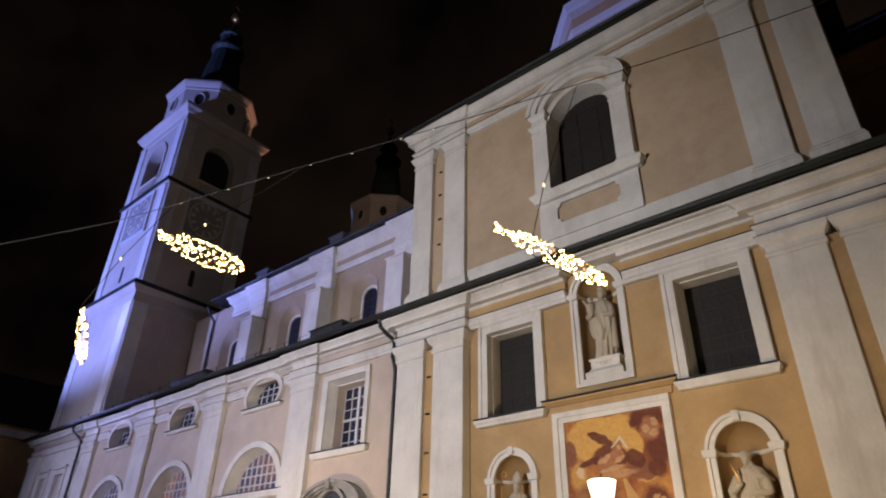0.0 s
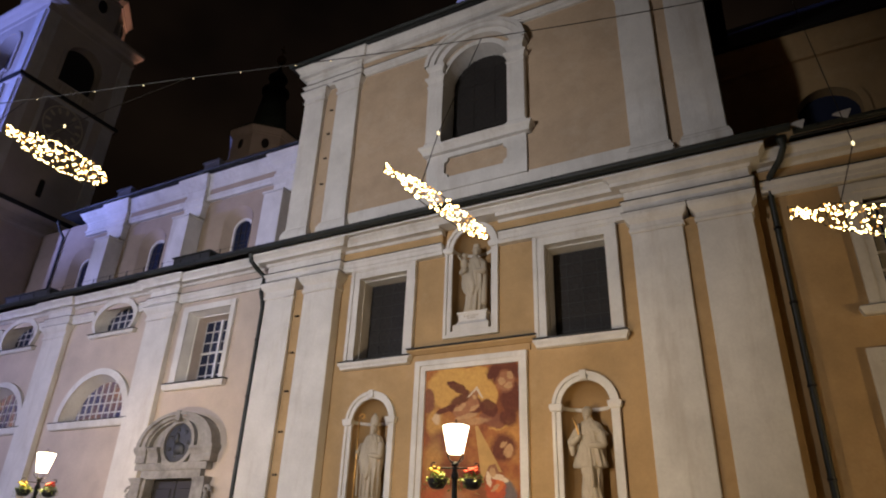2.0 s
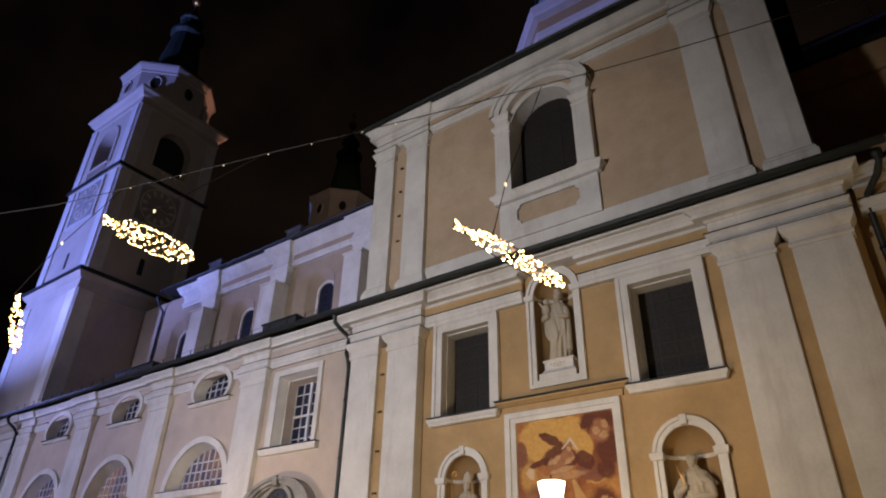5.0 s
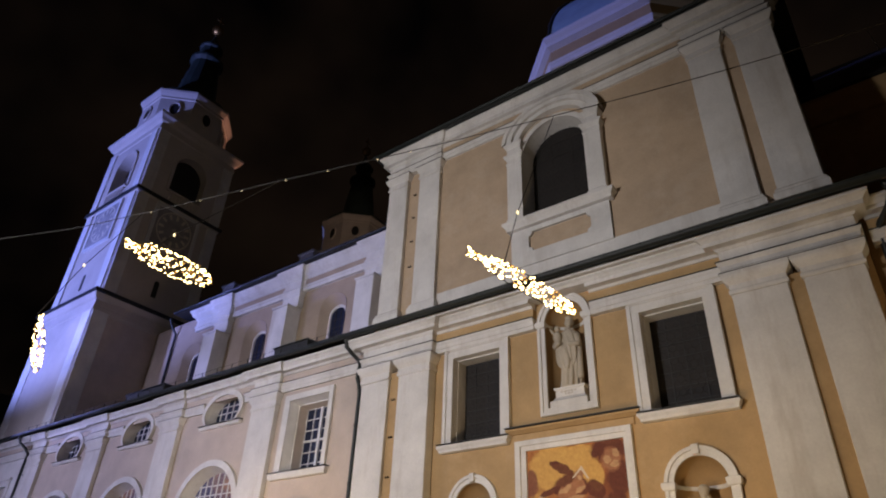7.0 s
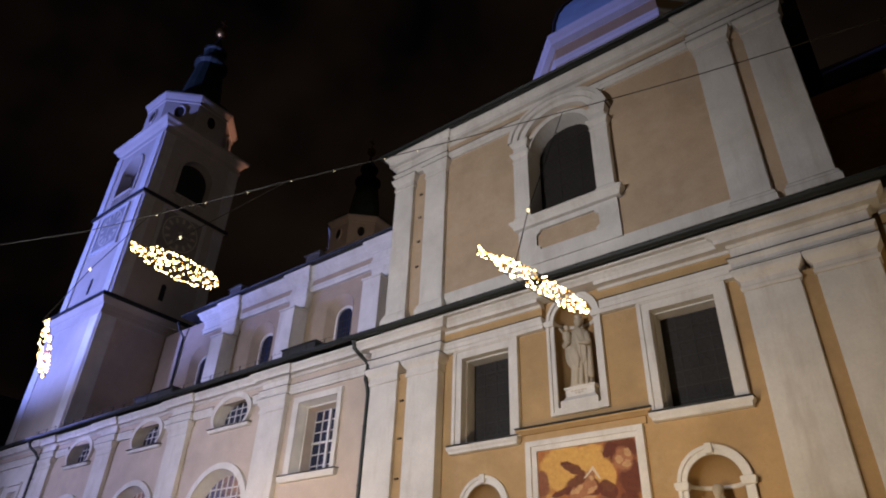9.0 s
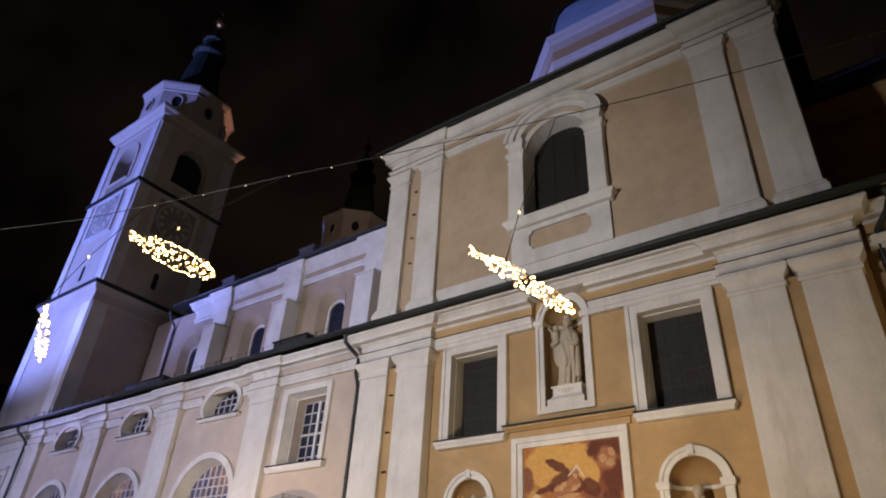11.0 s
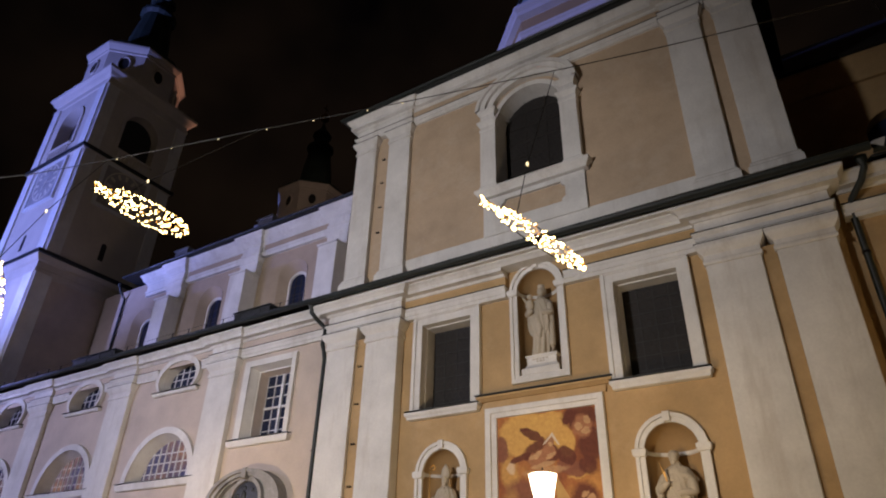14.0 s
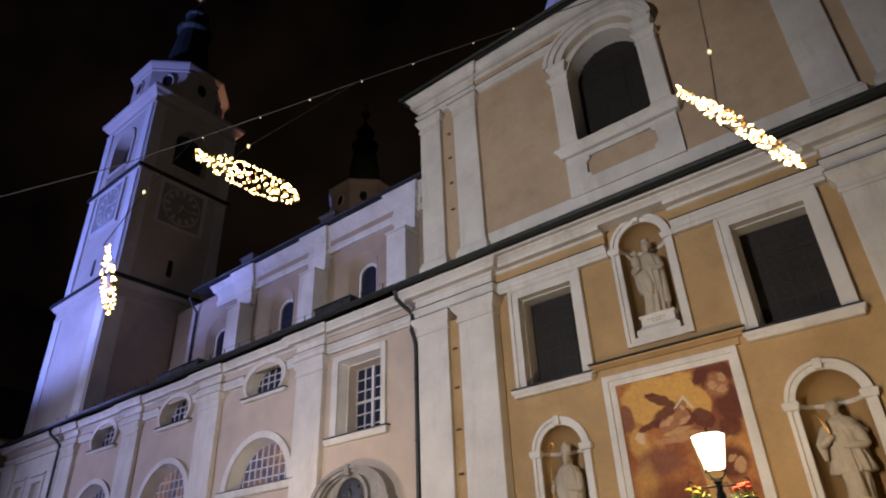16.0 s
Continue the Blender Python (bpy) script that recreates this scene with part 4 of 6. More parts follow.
part("keystone", rim(boxed(PC - 0.11, PC + 0.11, 16.68, 16.95, 5.62, 5.99), 0, 0.03), M_STONE, P)
D = thing("door_portal", "dark closed double church door in a stone portal", "door", kind="structure")
for s, nm in ((-1, "leaf"), (1, "leaf")):
    part(nm, rim(boxed(-19.54 + (-1.16 if s < 0 else 0.01), -19.54 + (-0.01 if s < 0 else 1.16), 17.32, 17.40, 0.15, 3.7), 0, 0.02), M_WOOD, D)
    part("panel", rim(boxed(-19.54 + s * 0.58 - 0.38, -19.54 + s * 0.58 + 0.38, 17.28, 17.32, 2.2, 3.4), 0, 0.02), M_WOOD, D)
part("door_step", rim(boxed(-21.0, -18.1, 16.6, 17.5, 0.0, 0.15), 0, 0.01), M_STONE, P)

# ---------------------------------------------------------------- nave above the aisle
bm = bmesh.new()
NW = [-24.3, -30.9, -37.3]
nh = [arch(cx, 1.05, 14.75, 17.35, 0.95) for cx in NW]
pierced(bm, rect(-43.5, -15.6, 13.0, 20.2), nh, 22.0, 22.6)
structure("wall_nave", bm, M_NAVE, "plastered nave wall with arched windows between square piers", "wall")
for i, cx in enumerate(NW):
    W = thing(f"window_nave_{i + 1}", "small arched nave window in a sloping white reveal", "window", group="nave windows", kind="structure")
    bm = bmesh.new()
    splay(bm, arch(cx, 1.051, 14.75, 17.35, 0.951), arch(cx, 0.62, 14.95, 17.1, 0.55), 21.97, 22.5)
    part("reveal", bm, M_NAVE, W)
    bm = bmesh.new()
    ring(bm, arch(cx, 0.72, 14.9, 17.1, 0.65), arch(cx, 0.56, 15.0, 17.1, 0.50), 22.42, 22.52)
    part("frame", bm, M_WHITE, W)
    bm = bmesh.new()
    plate(bm, arch(cx, 0.62, 14.9, 17.1, 0.55), 22.5, 0.03)
    part("pane", bm, M_GLASS, W)
    bm = bmesh.new()
    for x in (-0.2, 0.2):
        box(bm, cx + x - 0.02, cx + x + 0.02, 22.47, 22.495, 14.95, 17.5)
    for z in (15.4, 15.9, 16.4, 16.9):
        box(bm, cx - 0.56, cx + 0.56, 22.475, 22.49, z - 0.02, z + 0.02)
    part("glazing_bars", bm, M_GRILLE, W)
for i, x1 in enumerate((-20.45, -27.0, -33.6)):
    Q = thing("buttress_pier", "square white buttress pier with a flat cap on the nave wall", "pier", group="nave piers")
    part("shaft", rim(boxed(x1 - 1.25, x1, 21.0, 21.999, 12.8, 17.85), 0, 0.02), M_WHITE, Q)
    bm = bmesh.new()
    stack(bm, x1 - 1.25, x1, 21.0, 21.999, [(0.0, 17.85), (0.06, 17.88), (0.06, 17.96), (-0.1, 18.05)])
    part("cap", bm, M_WHITE, Q)
    bm = bmesh.new()
    stack(bm, x1 - 1.3, x1 + 0.1, 21.62, 21.999, [(0, 18.05), (0, 18.75), (0.06, 18.82), (0.12, 18.92), (0.12, 19.05), (0, 19.07)])
    part("pilaster_head", bm, M_WHITE, Q)
NE = [(0.0, 19.06), (0.0, 19.25), (0.05, 19.28), (0.05, 19.40), (0, 19.42), (0, 19.80), (0.06, 19.84), (0.06, 19.92), (0.2, 20.04), (0.28, 20.12), (0.32, 20.26), (0.42, 20.38), (0.46, 20.50), (0, 20.52)]
for i, (x0, x1, yf, a, b) in enumerate(((-37.4, -34.9, 21.8, 1, 0), (-34.9, -33.5, 21.6, 1, 1), (-33.5, -28.3, 21.8, 0, 0), (-28.3, -26.9, 21.6, 1, 1), (-26.9, -21.75, 21.8, 0, 0), (-21.75, -20.3, 21.6, 1, 1), (-20.3, -15.6, 21.8, 0, 0))):
    bm = bmesh.new()
    stack(bm, x0, x1, yf, 21.998, NE, a, b)
    structure(f"trim_nave_entablature_{i + 1}", bm, M_WHITE, "white moulded nave cornice under the roof", "cornice")
bm = bmesh.new()
v = [bm.verts.new(p) for p in ((-39.4, 21.15, 20.56), (-15.0, 21.15, 20.56), (-15.0, 33.5, 31.6), (-39.4, 33.5, 31.6), (-15.0, 45.9, 20.56), (-39.4, 45.9, 20.56))]
bm.faces.new((v[0], v[1], v[2], v[3]))
bm.faces.new((v[3], v[2], v[4], v[5]))
bm.faces.new((v[0], v[3], v[5]))
bm.faces.new((v[1], v[4], v[2]))
bm.faces.new((v[0], v[5], v[4], v[1]))
structure("roof_nave", bm, M_ROOF, "dark steep nave roof", "roof")
for x0, x1 in ((-33.3, -28.5), (-26.7, -21.95), (-20.1, -16.3)):
    structure("trim_nave_panel", rim(boxed(x0, x1, 21.77, 21.802, 19.46, 19.78), 0, 0.01), M_NAVE, "long dull plaster panel in the nave frieze", "panel")
gutter("gutter", -39.3, -15.9, 21.08, 20.62, 0.09)
for i, (x, y) in enumerate(((-35.4, 22.6), (-27.7, 22.6))):
    z = 20.56 + (y - 21.15) * 0.894
    S = thing("roof_hatch", "small boxy roof hatch on the nave roof", "roof hatch", group="roof hatches")
    part("curb", boxed(x - 0.6, x + 0.6, y - 0.35, y + 0.7, z - 0.3, z + 0.32), M_STEEL, S)
    part("lid", boxed(x - 0.7, x + 0.7, y - 0.45, y + 0.7, z + 0.32, z + 0.40), M_STEEL, S)

# ---------------------------------------------------------------- choir side, to the east
bm = bmesh.new()
EU, EL = rect(2.42, 4.5, 7.05, 9.75), rect(2.12, 4.3, 2.2, 5.55)
pierced(bm, rect(0.17, 16, 0, 12.2), [EU, EL], 17.2, 17.8)
structure("wall_east", bm, M_OCHRE, "ochre plastered wall of the sacristy with two windows", "wall")
entablature("trim_east_entablature", 0.3, 16, 16.98, 17.199, 0.0, M_OCHRE, 0, 1)
bm = bmesh.new()
v = [bm.verts.new(p) for p in ((1.2, 16.3, 11.44), (16, 16.3, 11.44), (16, 22.0, 14.3), (1.2, 22.0, 14.3), (1.2, 16.3, 11.38), (16, 16.3, 11.38), (16, 22.0, 14.2), (1.2, 22.0, 14.2))]
for q in ((0, 1, 2, 3), (7, 6, 5, 4), (0, 4, 5, 1), (1, 5, 6, 2), (2, 6, 7, 3), (3, 7, 4, 0)):
    bm.faces.new([v[i] for i in q])
structure("roof_east", bm, M_ROOF, "dark lean-to roof over the sacristy", "roof")
gutter("gutter", 1.25, 16, 16.2, 11.50)
for i, (o, z1, z2) in enumerate(((EU, 10.18, 7.05), (EL, 6.05, 2.2))):
    W = thing(f"window_east_{i + 1}", "barred sacristy window with white bars in a wide stepped frame", "window", kind="structure")
    x0, x1, za, zb = o[0][0], o[1][0], o[0][1], o[2][1]
    bm = bmesh.new()
    ring(bm, rect(x0 - 0.42, x1 + 0.42, za, z1), rect(x0 - 0.2, x1 + 0.2, za, zb + 0.2), 17.06, 17.199, 17.12)
    part("outer_frame", bm, M_WHITE, W)
    bm = bmesh.new()
    ring(bm, rect(x0 - 0.2, x1 + 0.2, za, zb + 0.2), rect(x0, x1, za, zb), 17.12, 17.199, 17.4)
    part("inner_frame", bm, M_WHITE, W)
    part("pane", boxed(x0, x1, 17.42, 17.44, za, zb), M_GLASS, W)
    bm = bmesh.new()
    muntins(bm, [x0 + (x1 - x0) * k / 4 for k in range(5)], [za + (zb - za) * k / 6 for k in range(7)], x0, x1, za, zb, 17.39, 0.05)
    part("glazing_bars", bm, M_BAR, W)
    bm = bmesh.new()
    stack(bm, x0 - 0.55, x1 + 0.55, 17.04, 17.4, [(0, za - 0.24), (0.05, za - 0.2), (0.1, za - 0.06), (0, za)])
    part("sill", bm, M_WHITE, W)
    if i == 0:
        for k in range(9):
            x = x0 + 0.06 + k * 0.24
            bm = bmesh.new()
            box(bm, x, x + 0.18, 17.405, 17.415, za + 0.75, zb)
            part("curtain_fold", bm, M_SHUTTER, W, "grey hanging curtain fold")
bm = bmesh.new()
pierced(bm, rect(-0.3, 18, 13.5, 18.9), [arch(2.95, 0.95, 14.3, 15.7, 0.85)], 22.0, 22.6)
structure("wall_choir", bm, M_OCHRE, "unlit ochre choir wall set back over the sacristy roof", "wall")
bm = bmesh.new()
plate(bm, arch(2.95, 0.97, 14.2, 15.7, 0.87), 22.4, 0.03)
ch = thing("window_choir", "dark arched choir window", "window", kind="structure")
part("pane", bm, M_GLASS, ch)
bm = bmesh.new()
ring(bm, arch(2.95, 1.2, 14.3, 15.7, 1.1), arch(2.95, 0.95, 14.3, 15.7, 0.85), 21.9, 21.999)
part("frame", bm, M_OCHRE, ch)
bm = bmesh.new()
stack(bm, -0.2, 18, 21.85, 22.6, [(0, 18.0), (0.05, 18.1), (0.1, 18.5), (0.3, 18.8), (0.3, 18.95), (0, 19.0)], 0, 0)
structure("trim_choir_cornice", bm, M_OCHRE, "plain ochre choir cornice", "cornice")
structure("pilaster_choir", boxed(5.4, 6.6, 21.8, 21.999, 13.5, 18.0), M_WHITE, "white pilaster on the choir wall", "pilaster")
bm = bmesh.new()
v = [bm.verts.new(p) for p in ((-0.3, 21.4, 19.0), (18, 21.4, 19.0), (18, 33.5, 30.5), (-0.3, 33.5, 30.5), (18, 45, 19.0), (-0.3, 45, 19.0))]
bm.faces.new((v[0], v[1], v[2], v[3]))
bm.faces.new((v[3], v[2], v[4], v[5]))
bm.faces.new((v[0], v[3], v[5]))
bm.faces.new((v[1], v[4], v[2]))
bm.faces.new((v[0], v[5], v[4], v[1]))
structure("roof_choir", bm, M_ROOF, "dark steep choir roof", "roof")

# ---------------------------------------------------------------- crossing dome
bm = bmesh.new()
DC, DR = (-8.2, 31.4), 7.2
prof = [(DR, 22), (DR, 29.9), (DR + 0.10, 29.95), (DR + 0.10, 30.2), (DR + 0.18, 30.3), (DR + 0.18, 30.42), (DR, 30.45), (DR, 31.45), (DR + 0.1, 31.5), (DR + 0.3, 31.62), (DR + 0.3, 31.9), (DR + 0.45, 32.1), (DR + 0.45, 32.35), (DR, 32.5)]
lathe(bm, *DC, [(r / math.cos(math.pi / 8), z) for r, z in prof], 8, turn=math.pi / 8)
drum = structure("dome_drum", bm, M_TOWER, "white octagonal dome drum with a moulded cornice", "drum")
bm = bmesh.new()
lathe(bm, *DC, [(r / math.cos(math.pi / 8), z) for r, z in ((DR + 0.004, 30.5), (DR + 0.012, 30.51), (DR + 0.012, 31.40), (DR + 0.004, 31.41))], 8, turn=math.pi / 8)
part("frieze", bm, M_NICHE, drum, "darker frieze band")
bm = bmesh.new()
lathe(bm, *DC, [((DR + 0.05) * math.cos(a) / math.cos(math.pi / 8) ** (1 - i / 10), 32.5 + 7.5 * math.sin(a)) for i, a in enumerate([math.pi / 2 * k / 10 for k in range(10)])], 8, turn=math.pi / 8)
dm = structure("dome_roof", bm, M_DOME, "blue-grey copper dome with dark ribs", "dome")
for k in range(8):
    a = 2 * math.pi * (k + 0.5) / 8
    tube("rib", [(DC[0] + (DR + 0.08) * math.cos(b) / math.cos(math.pi / 8) ** (1 - i / 10) * math.cos(a), DC[1] + (DR + 0.08) * math.cos(b) / math.cos(math.pi / 8) ** (1 - i / 10) * math.sin(a), 32.54 + 7.5 * math.sin(b)) for i, b in enumerate([math.pi / 2 * k2 / 10 for k2 in range(10)])], 0.09, M_ROOF, dm)

# ---------------------------------------------------------------- towers


def tower(name, cx, cy, detail=True):
    T = thing(name, "white square church tower with clocks, belfry openings and an onion roof", "tower", group="church towers")
    bm = bmesh.new()
    stack(bm, cx - 4.05, cx + 4.05, cy - 4.0, cy + 4.0, [(0.2, -0.37), (0.2, 20.9), (0.26, 20.95), (0.26, 21.2), (0.2, 21.25), (0.2, 21.7), (0.35, 21.8), (0.5, 22.0), (0.62, 22.2), (0.62, 22.35), (-0.1, 22.7)], 1, 1, 1)
    part("lower_storey", bm, M_TOWER, T)
    bm = bmesh.new()
    stack(bm, cx - 4.1, cx + 4.1, cy - 4.0, cy + 4.0, [(0, 22.4), (0, 31.6), (0.1, 31.7), (0.18, 31.85), (0.18, 31.98), (0, 32.05), (0, 38.3), (0.08, 38.35), (0.08, 38.6), (0.0, 38.65), (0.0, 39.0), (0.2, 39.15), (0.35, 39.4), (0.55, 39.6), (0.55, 39.85), (-0.3, 40.2)], 1, 1, 1)
    shaft = part("shaft", bm, M_TOWER, T)
    cutters = []
    for side in (0, 1):
        bm = bmesh.new()
        rows = [[bm.verts.new((cx + o, cy + u, z) if side == 0 else (cx + u, cy - o + 0.1, z)) for u, z in arch(0, 1.58, 33.08, 35.6, 1.55)] for o in (3.2, 5.0)]
        bridge(bm, rows[0], rows[1])
        bm.faces.new(rows[0])
        bm.faces.new(rows[1])
        cutters.append(part("cutter", bm, M_TOWER))
        cut = shaft.modifiers.new("opening", "BOOLEAN")
        cut.operation, cut.solver, cut.object = "DIFFERENCE", "EXACT", cutters[-1]
    bpy.context.view_layer.update()
    done = bpy.data.meshes.new_from_object(shaft.evaluated_get(bpy.context.evaluated_depsgraph_get()))
    shaft.modifiers.clear()
    shaft.data = done
    for c in cutters:
        bpy.data.objects.remove(c)
    for zz, gg in ((22.36, 0.66), (31.99, 0.22)):
        bm = bmesh.new()
        w = 4.1 if zz > 30 else 4.05
        stack(bm, cx - w, cx + w, cy - w + 0.1, cy + w - 0.1, [(gg - 0.1, zz - 0.24), (gg + 0.05, zz - 0.22), (gg + 0.05, zz + 0.05), (-0.05, zz + 0.16)], 1, 1, 1)
        part("string_cover", bm, M_ROOF, T, "dark sheet metal string cover")
    # corner strips and openings on the two faces that show
    faces = [lambda u, o, z: (cx + 4.1 + o, cy + u, z), lambda u, o, z: (cx + u, cy - 4.0 - o, z)]
    for k, fx in enumerate(faces):
        def fbox(bm, u0, u1, o0, o1, z0, z1):
            p, q = fx(u0, o0, z0), fx(u1, o1, z1)
            box(bm, min(p[0], q[0]), max(p[0], q[0]), min(p[1], q[1]), max(p[1], q[1]), z0, z1)
        for s in (-1, 1):
            for z0, z1 in ((22.6, 31.6), (32.05, 38.3)):
                bm = bmesh.new()
                fbox(bm, s * 3.45 - 0.5, s * 3.45 + 0.5, 0.0, 0.12, z0, z1)
                part("corner_strip", bm, M_WHITE, T)
            bm = bmesh.new()
            fbox(bm, s * 3.55 - 0.6, s * 3.55 + 0.6, 0.1, 0.26, 12, 20.9)
            part("corner_strip", bm, M_WHITE, T)
        bm = bmesh.new()
        fbox(bm, -2.9, 2.9, 0.1, 0.18, 12, 20.7)
        part("lower_field", bm, M_PINK, T)
        bel = arch(0, 1.58, 33.08, 35.6, 1.55)
        # black back plate added in place of the belfry's dark inside
        bm = bmesh.new()
        a = [bm.verts.new(fx(u, -0.85, z)) for u, z in bel]
        bm.faces.new(a)
        part("belfry_dark_plate", bm, M_WIRE, T, "black plate standing for the unlit depth of the belfry")
        bm = bmesh.new()
        o2 = arch(0, 1.85, 33.08, 35.6, 1.82)
        for ra, rb, oo in ((o2, bel, 0.14),):
            A, B = [bm.verts.new(fx(u, oo, z)) for u, z in ra], [bm.verts.new(fx(u, oo, z)) for u, z in rb]
            bridge(bm, A, B)
            bridge(bm, A, [bm.verts.new(fx(u, 0, z)) for u, z in ra])
            bridge(bm, B, [bm.verts.new(fx(u, 0, z)) for u, z in rb])
        part("belfry_frame", bm, M_TOWER, T)
        for j in range(9):
            u = -1.36 + 0.34 * j
            bm = bmesh.new()
            p = fx(u, 0.18, 0)
            lathe(bm, p[0], p[1], [(0.05, 32.2), (0.10, 32.4), (0.05, 32.62), (0.10, 32.8), (0.06, 32.95)], 8)
            part("baluster", bm, M_TOWER, T)
        bm = bmesh.new()
        fbox(bm, -1.75, 1.75, 0.05, 0.30, 32.95, 33.08)
        part("balustrade_rail", bm, M_TOWER, T)
        # clock: square plate, dark dial, twelve marks, two pointers
        bm = bmesh.new()
        fbox(bm, -2.05, 2.05, 0.0, 0.10, 27.7, 31.7)
        K = part("clock_plate", bm, M_CLOCK, T)
        bm = bmesh.new()
        fbox(bm, -1.82, 1.82, 0.10, 0.115, 27.9, 31.5)
        part("clock_field", bm, M_FACE, T)
        for u0, u1, z0, z1 in ((-2.15, -1.90, 27.6, 31.58), (1.90, 2.15, 27.6, 31.58), (-1.90, 1.90, 27.6, 27.85), (-1.90, 1.90, 31.34, 31.58)):
            bm = bmesh.new()
            fbox(bm, u0, u1, 0.0, 0.18, z0, z1)
            part("clock_border", bm, M_BAR, T)
        bm = bmesh.new()
        n = 40
        A = [bm.verts.new(fx(1.66 * math.cos(2 * math.pi * i / n), 0.13, 29.7 + 1.66 * math.sin(2 * math.pi * i / n))) for i in range(n)]
        B = [bm.verts.new(fx(1.54 * math.cos(2 * math.pi * i / n), 0.13, 29.7 + 1.54 * math.sin(2 * math.pi * i / n))) for i in range(n)]
        bridge(bm, A, B)
        part("dial_ring", bm, M_MARK, T)
        for i in range(12):
            a = 2 * math.pi * i / 12
            bm = bmesh.new()
            q = [(r, w) for r, w in ((1.0, -0.10), (1.0, 0.10), (1.46, 0.13), (1.46, -0.13))]
            bm.faces.new([bm.verts.new(fx(r * math.sin(a) + w * math.cos(a), 0.135, 29.7 + r * math.cos(a) - w * math.sin(a))) for r, w in q])
            part("hour_mark", bm, M_MARK, T)
        for a, ln, w in ((math.radians(200), 0.75, 0.10), (math.radians(100), 1.1, 0.07)):
            bm = bmesh.new()
            bm.faces.new([bm.verts.new(fx(r * math.sin(a) + ww * math.cos(a), 0.16, 29.7 + r * math.cos(a) - ww * math.sin(a))) for r, ww in ((-0.25, -w), (-0.25, w), (ln, w * 0.3), (ln, -w * 0.3))])
            part("pointer", bm, M_MARK, T)
        bm = bmesh.new()
        a = [bm.verts.new(fx(u, 0.015, z)) for u, z in arch(0, 0.22, 23.6, 24.8, 0.22, 8)]
        bm.faces.new(a)
        part("slit_window", bm, M_WIRE, T, "black slit window")
    # octagon, roof, lantern
    bm = bmesh.new()
    sec = 1 / math.cos(math.pi / 8)
    lathe(bm, cx - 0.1, cy, [(r * sec, z) for r, z in ((3.85, 39.9), (3.85, 43.4), (3.95, 43.45), (3.95, 43.65), (4.1, 43.85), (4.25, 44.1), (4.25, 44.3), (3.9, 44.5))], 8, turn=math.pi / 8)
    part("octagon", bm, M_TOWER, T)
    for k in range(8):
        a = 2 * math.pi * k / 8
        bm = bmesh.new()
        ux, uy = -math.sin(a), math.cos(a)
        R = 3.865
        px, py = cx - 0.1 + R * math.cos(a), cy + R * math.sin(a)
        bm.faces.new([bm.verts.new((px + ux * 0.45 * math.cos(t), py + uy * 0.45 * math.cos(t), 42.2 + 0.68 * math.sin(t))) for t in [2 * math.pi * i / 20 for i in range(20)]])
        ov = part("oval_opening", bm, M_WIRE, T, "black oval opening")
        bm = bmesh.new()
        pts = [(px + math.cos(a) * 0.06 + ux * 0.52 * math.cos(t), py + math.sin(a) * 0.06 + uy * 0.52 * math.cos(t), 42.2 + 0.76 * math.sin(t)) for t in [2 * math.pi * i / 20 for i in range(20)]]
        bm.free()
        tube("oval_frame", pts, 0.09, M_TOWER, T, cyclic=True)
    bm = bmesh.new()
    lathe(bm, cx - 0.1, cy, [(4.35, 44.31), (4.2, 44.7), (3.4, 45.25), (2.5, 45.7), (2.05, 46.2), (2.0, 47.2), (1.85, 48.6), (1.6, 50.2), (1.4, 51.6), (1.75, 51.9), (1.75, 52.2), (1.15, 52.4)], 16, turn=math.pi / 16)
    part("onion_roof", bm, M_COPPER, T, "green copper onion roof")
    bm = bmesh.new()
    lathe(bm, cx - 0.1, cy, [(1.0, 52.3), (1.0, 54.0), (1.25, 54.1), (1.25, 54.3), (0.9, 54.8), (0.4, 55.4), (0.12, 56.3), (0.06, 57.2)], 10)
    part("lantern", bm, M_COPPER, T)
    bm = bmesh.new()
    ball(bm, (cx - 0.1, cy, 57.3), 0.62, 14, 10)
    part("gilded_ball", bm, M_GOLD, T, "gilded metal ball", smooth=True)
    bm = bmesh.new()
    box(bm, cx - 0.15, cx - 0.05, cy - 0.05, cy + 0.05, 57.8, 59.6)
    box(bm, cx - 0.15, cx - 0.05, cy - 0.45, cy + 0.45, 58.8, 58.95)
    part("cross", bm, M_GOLD, T)
    T.matrix_world = Matrix.Translation((cx, cy, 0.35)) @ Matrix.Diagonal((0.902, 0.902, 0.95, 1)) @ Matrix.Translation((-cx, -cy, 0))
    return T


tower("church_tower", -46.49, 20.9)
tower("church_tower", -46.49, 43.6)

# ---------------------------------------------------------------- far house, street, houses behind the camera
FH = thing("far_house", "ochre house with a dark roof at the end of the street", "house")
part("wall", boxed(-70, -60, 6, 30, 0, 14.2), M_OCHRE, FH)
bm = bmesh.new()
v = [bm.verts.new(p) for p in ((-70.5, 5.5, 14.2), (-59.3, 5.5, 14.2), (-59.3, 30.5, 14.2), (-70.5, 30.5, 14.2), (-65, 8, 19.5), (-65, 28, 19.5))]
for q in ((0, 1, 4), (1, 2, 5, 4), (2, 3, 5), (3, 0, 4, 5), (3, 2, 1, 0)):
    bm.faces.new([v[i] for i in q])
part("roof", bm, M_ROOF, FH)
part("cornice", boxed(-60, -59.6, 5.8, 30.2, 13.3, 13.9), M_WHITE, FH)
for y in (13.5, 17.0, 20.5):
    w = part("window", boxed(-59.99, -59.9, y - 0.6, y + 0.6, 8.5, 10.6), M_GLASS, FH)
bm = bmesh.new()
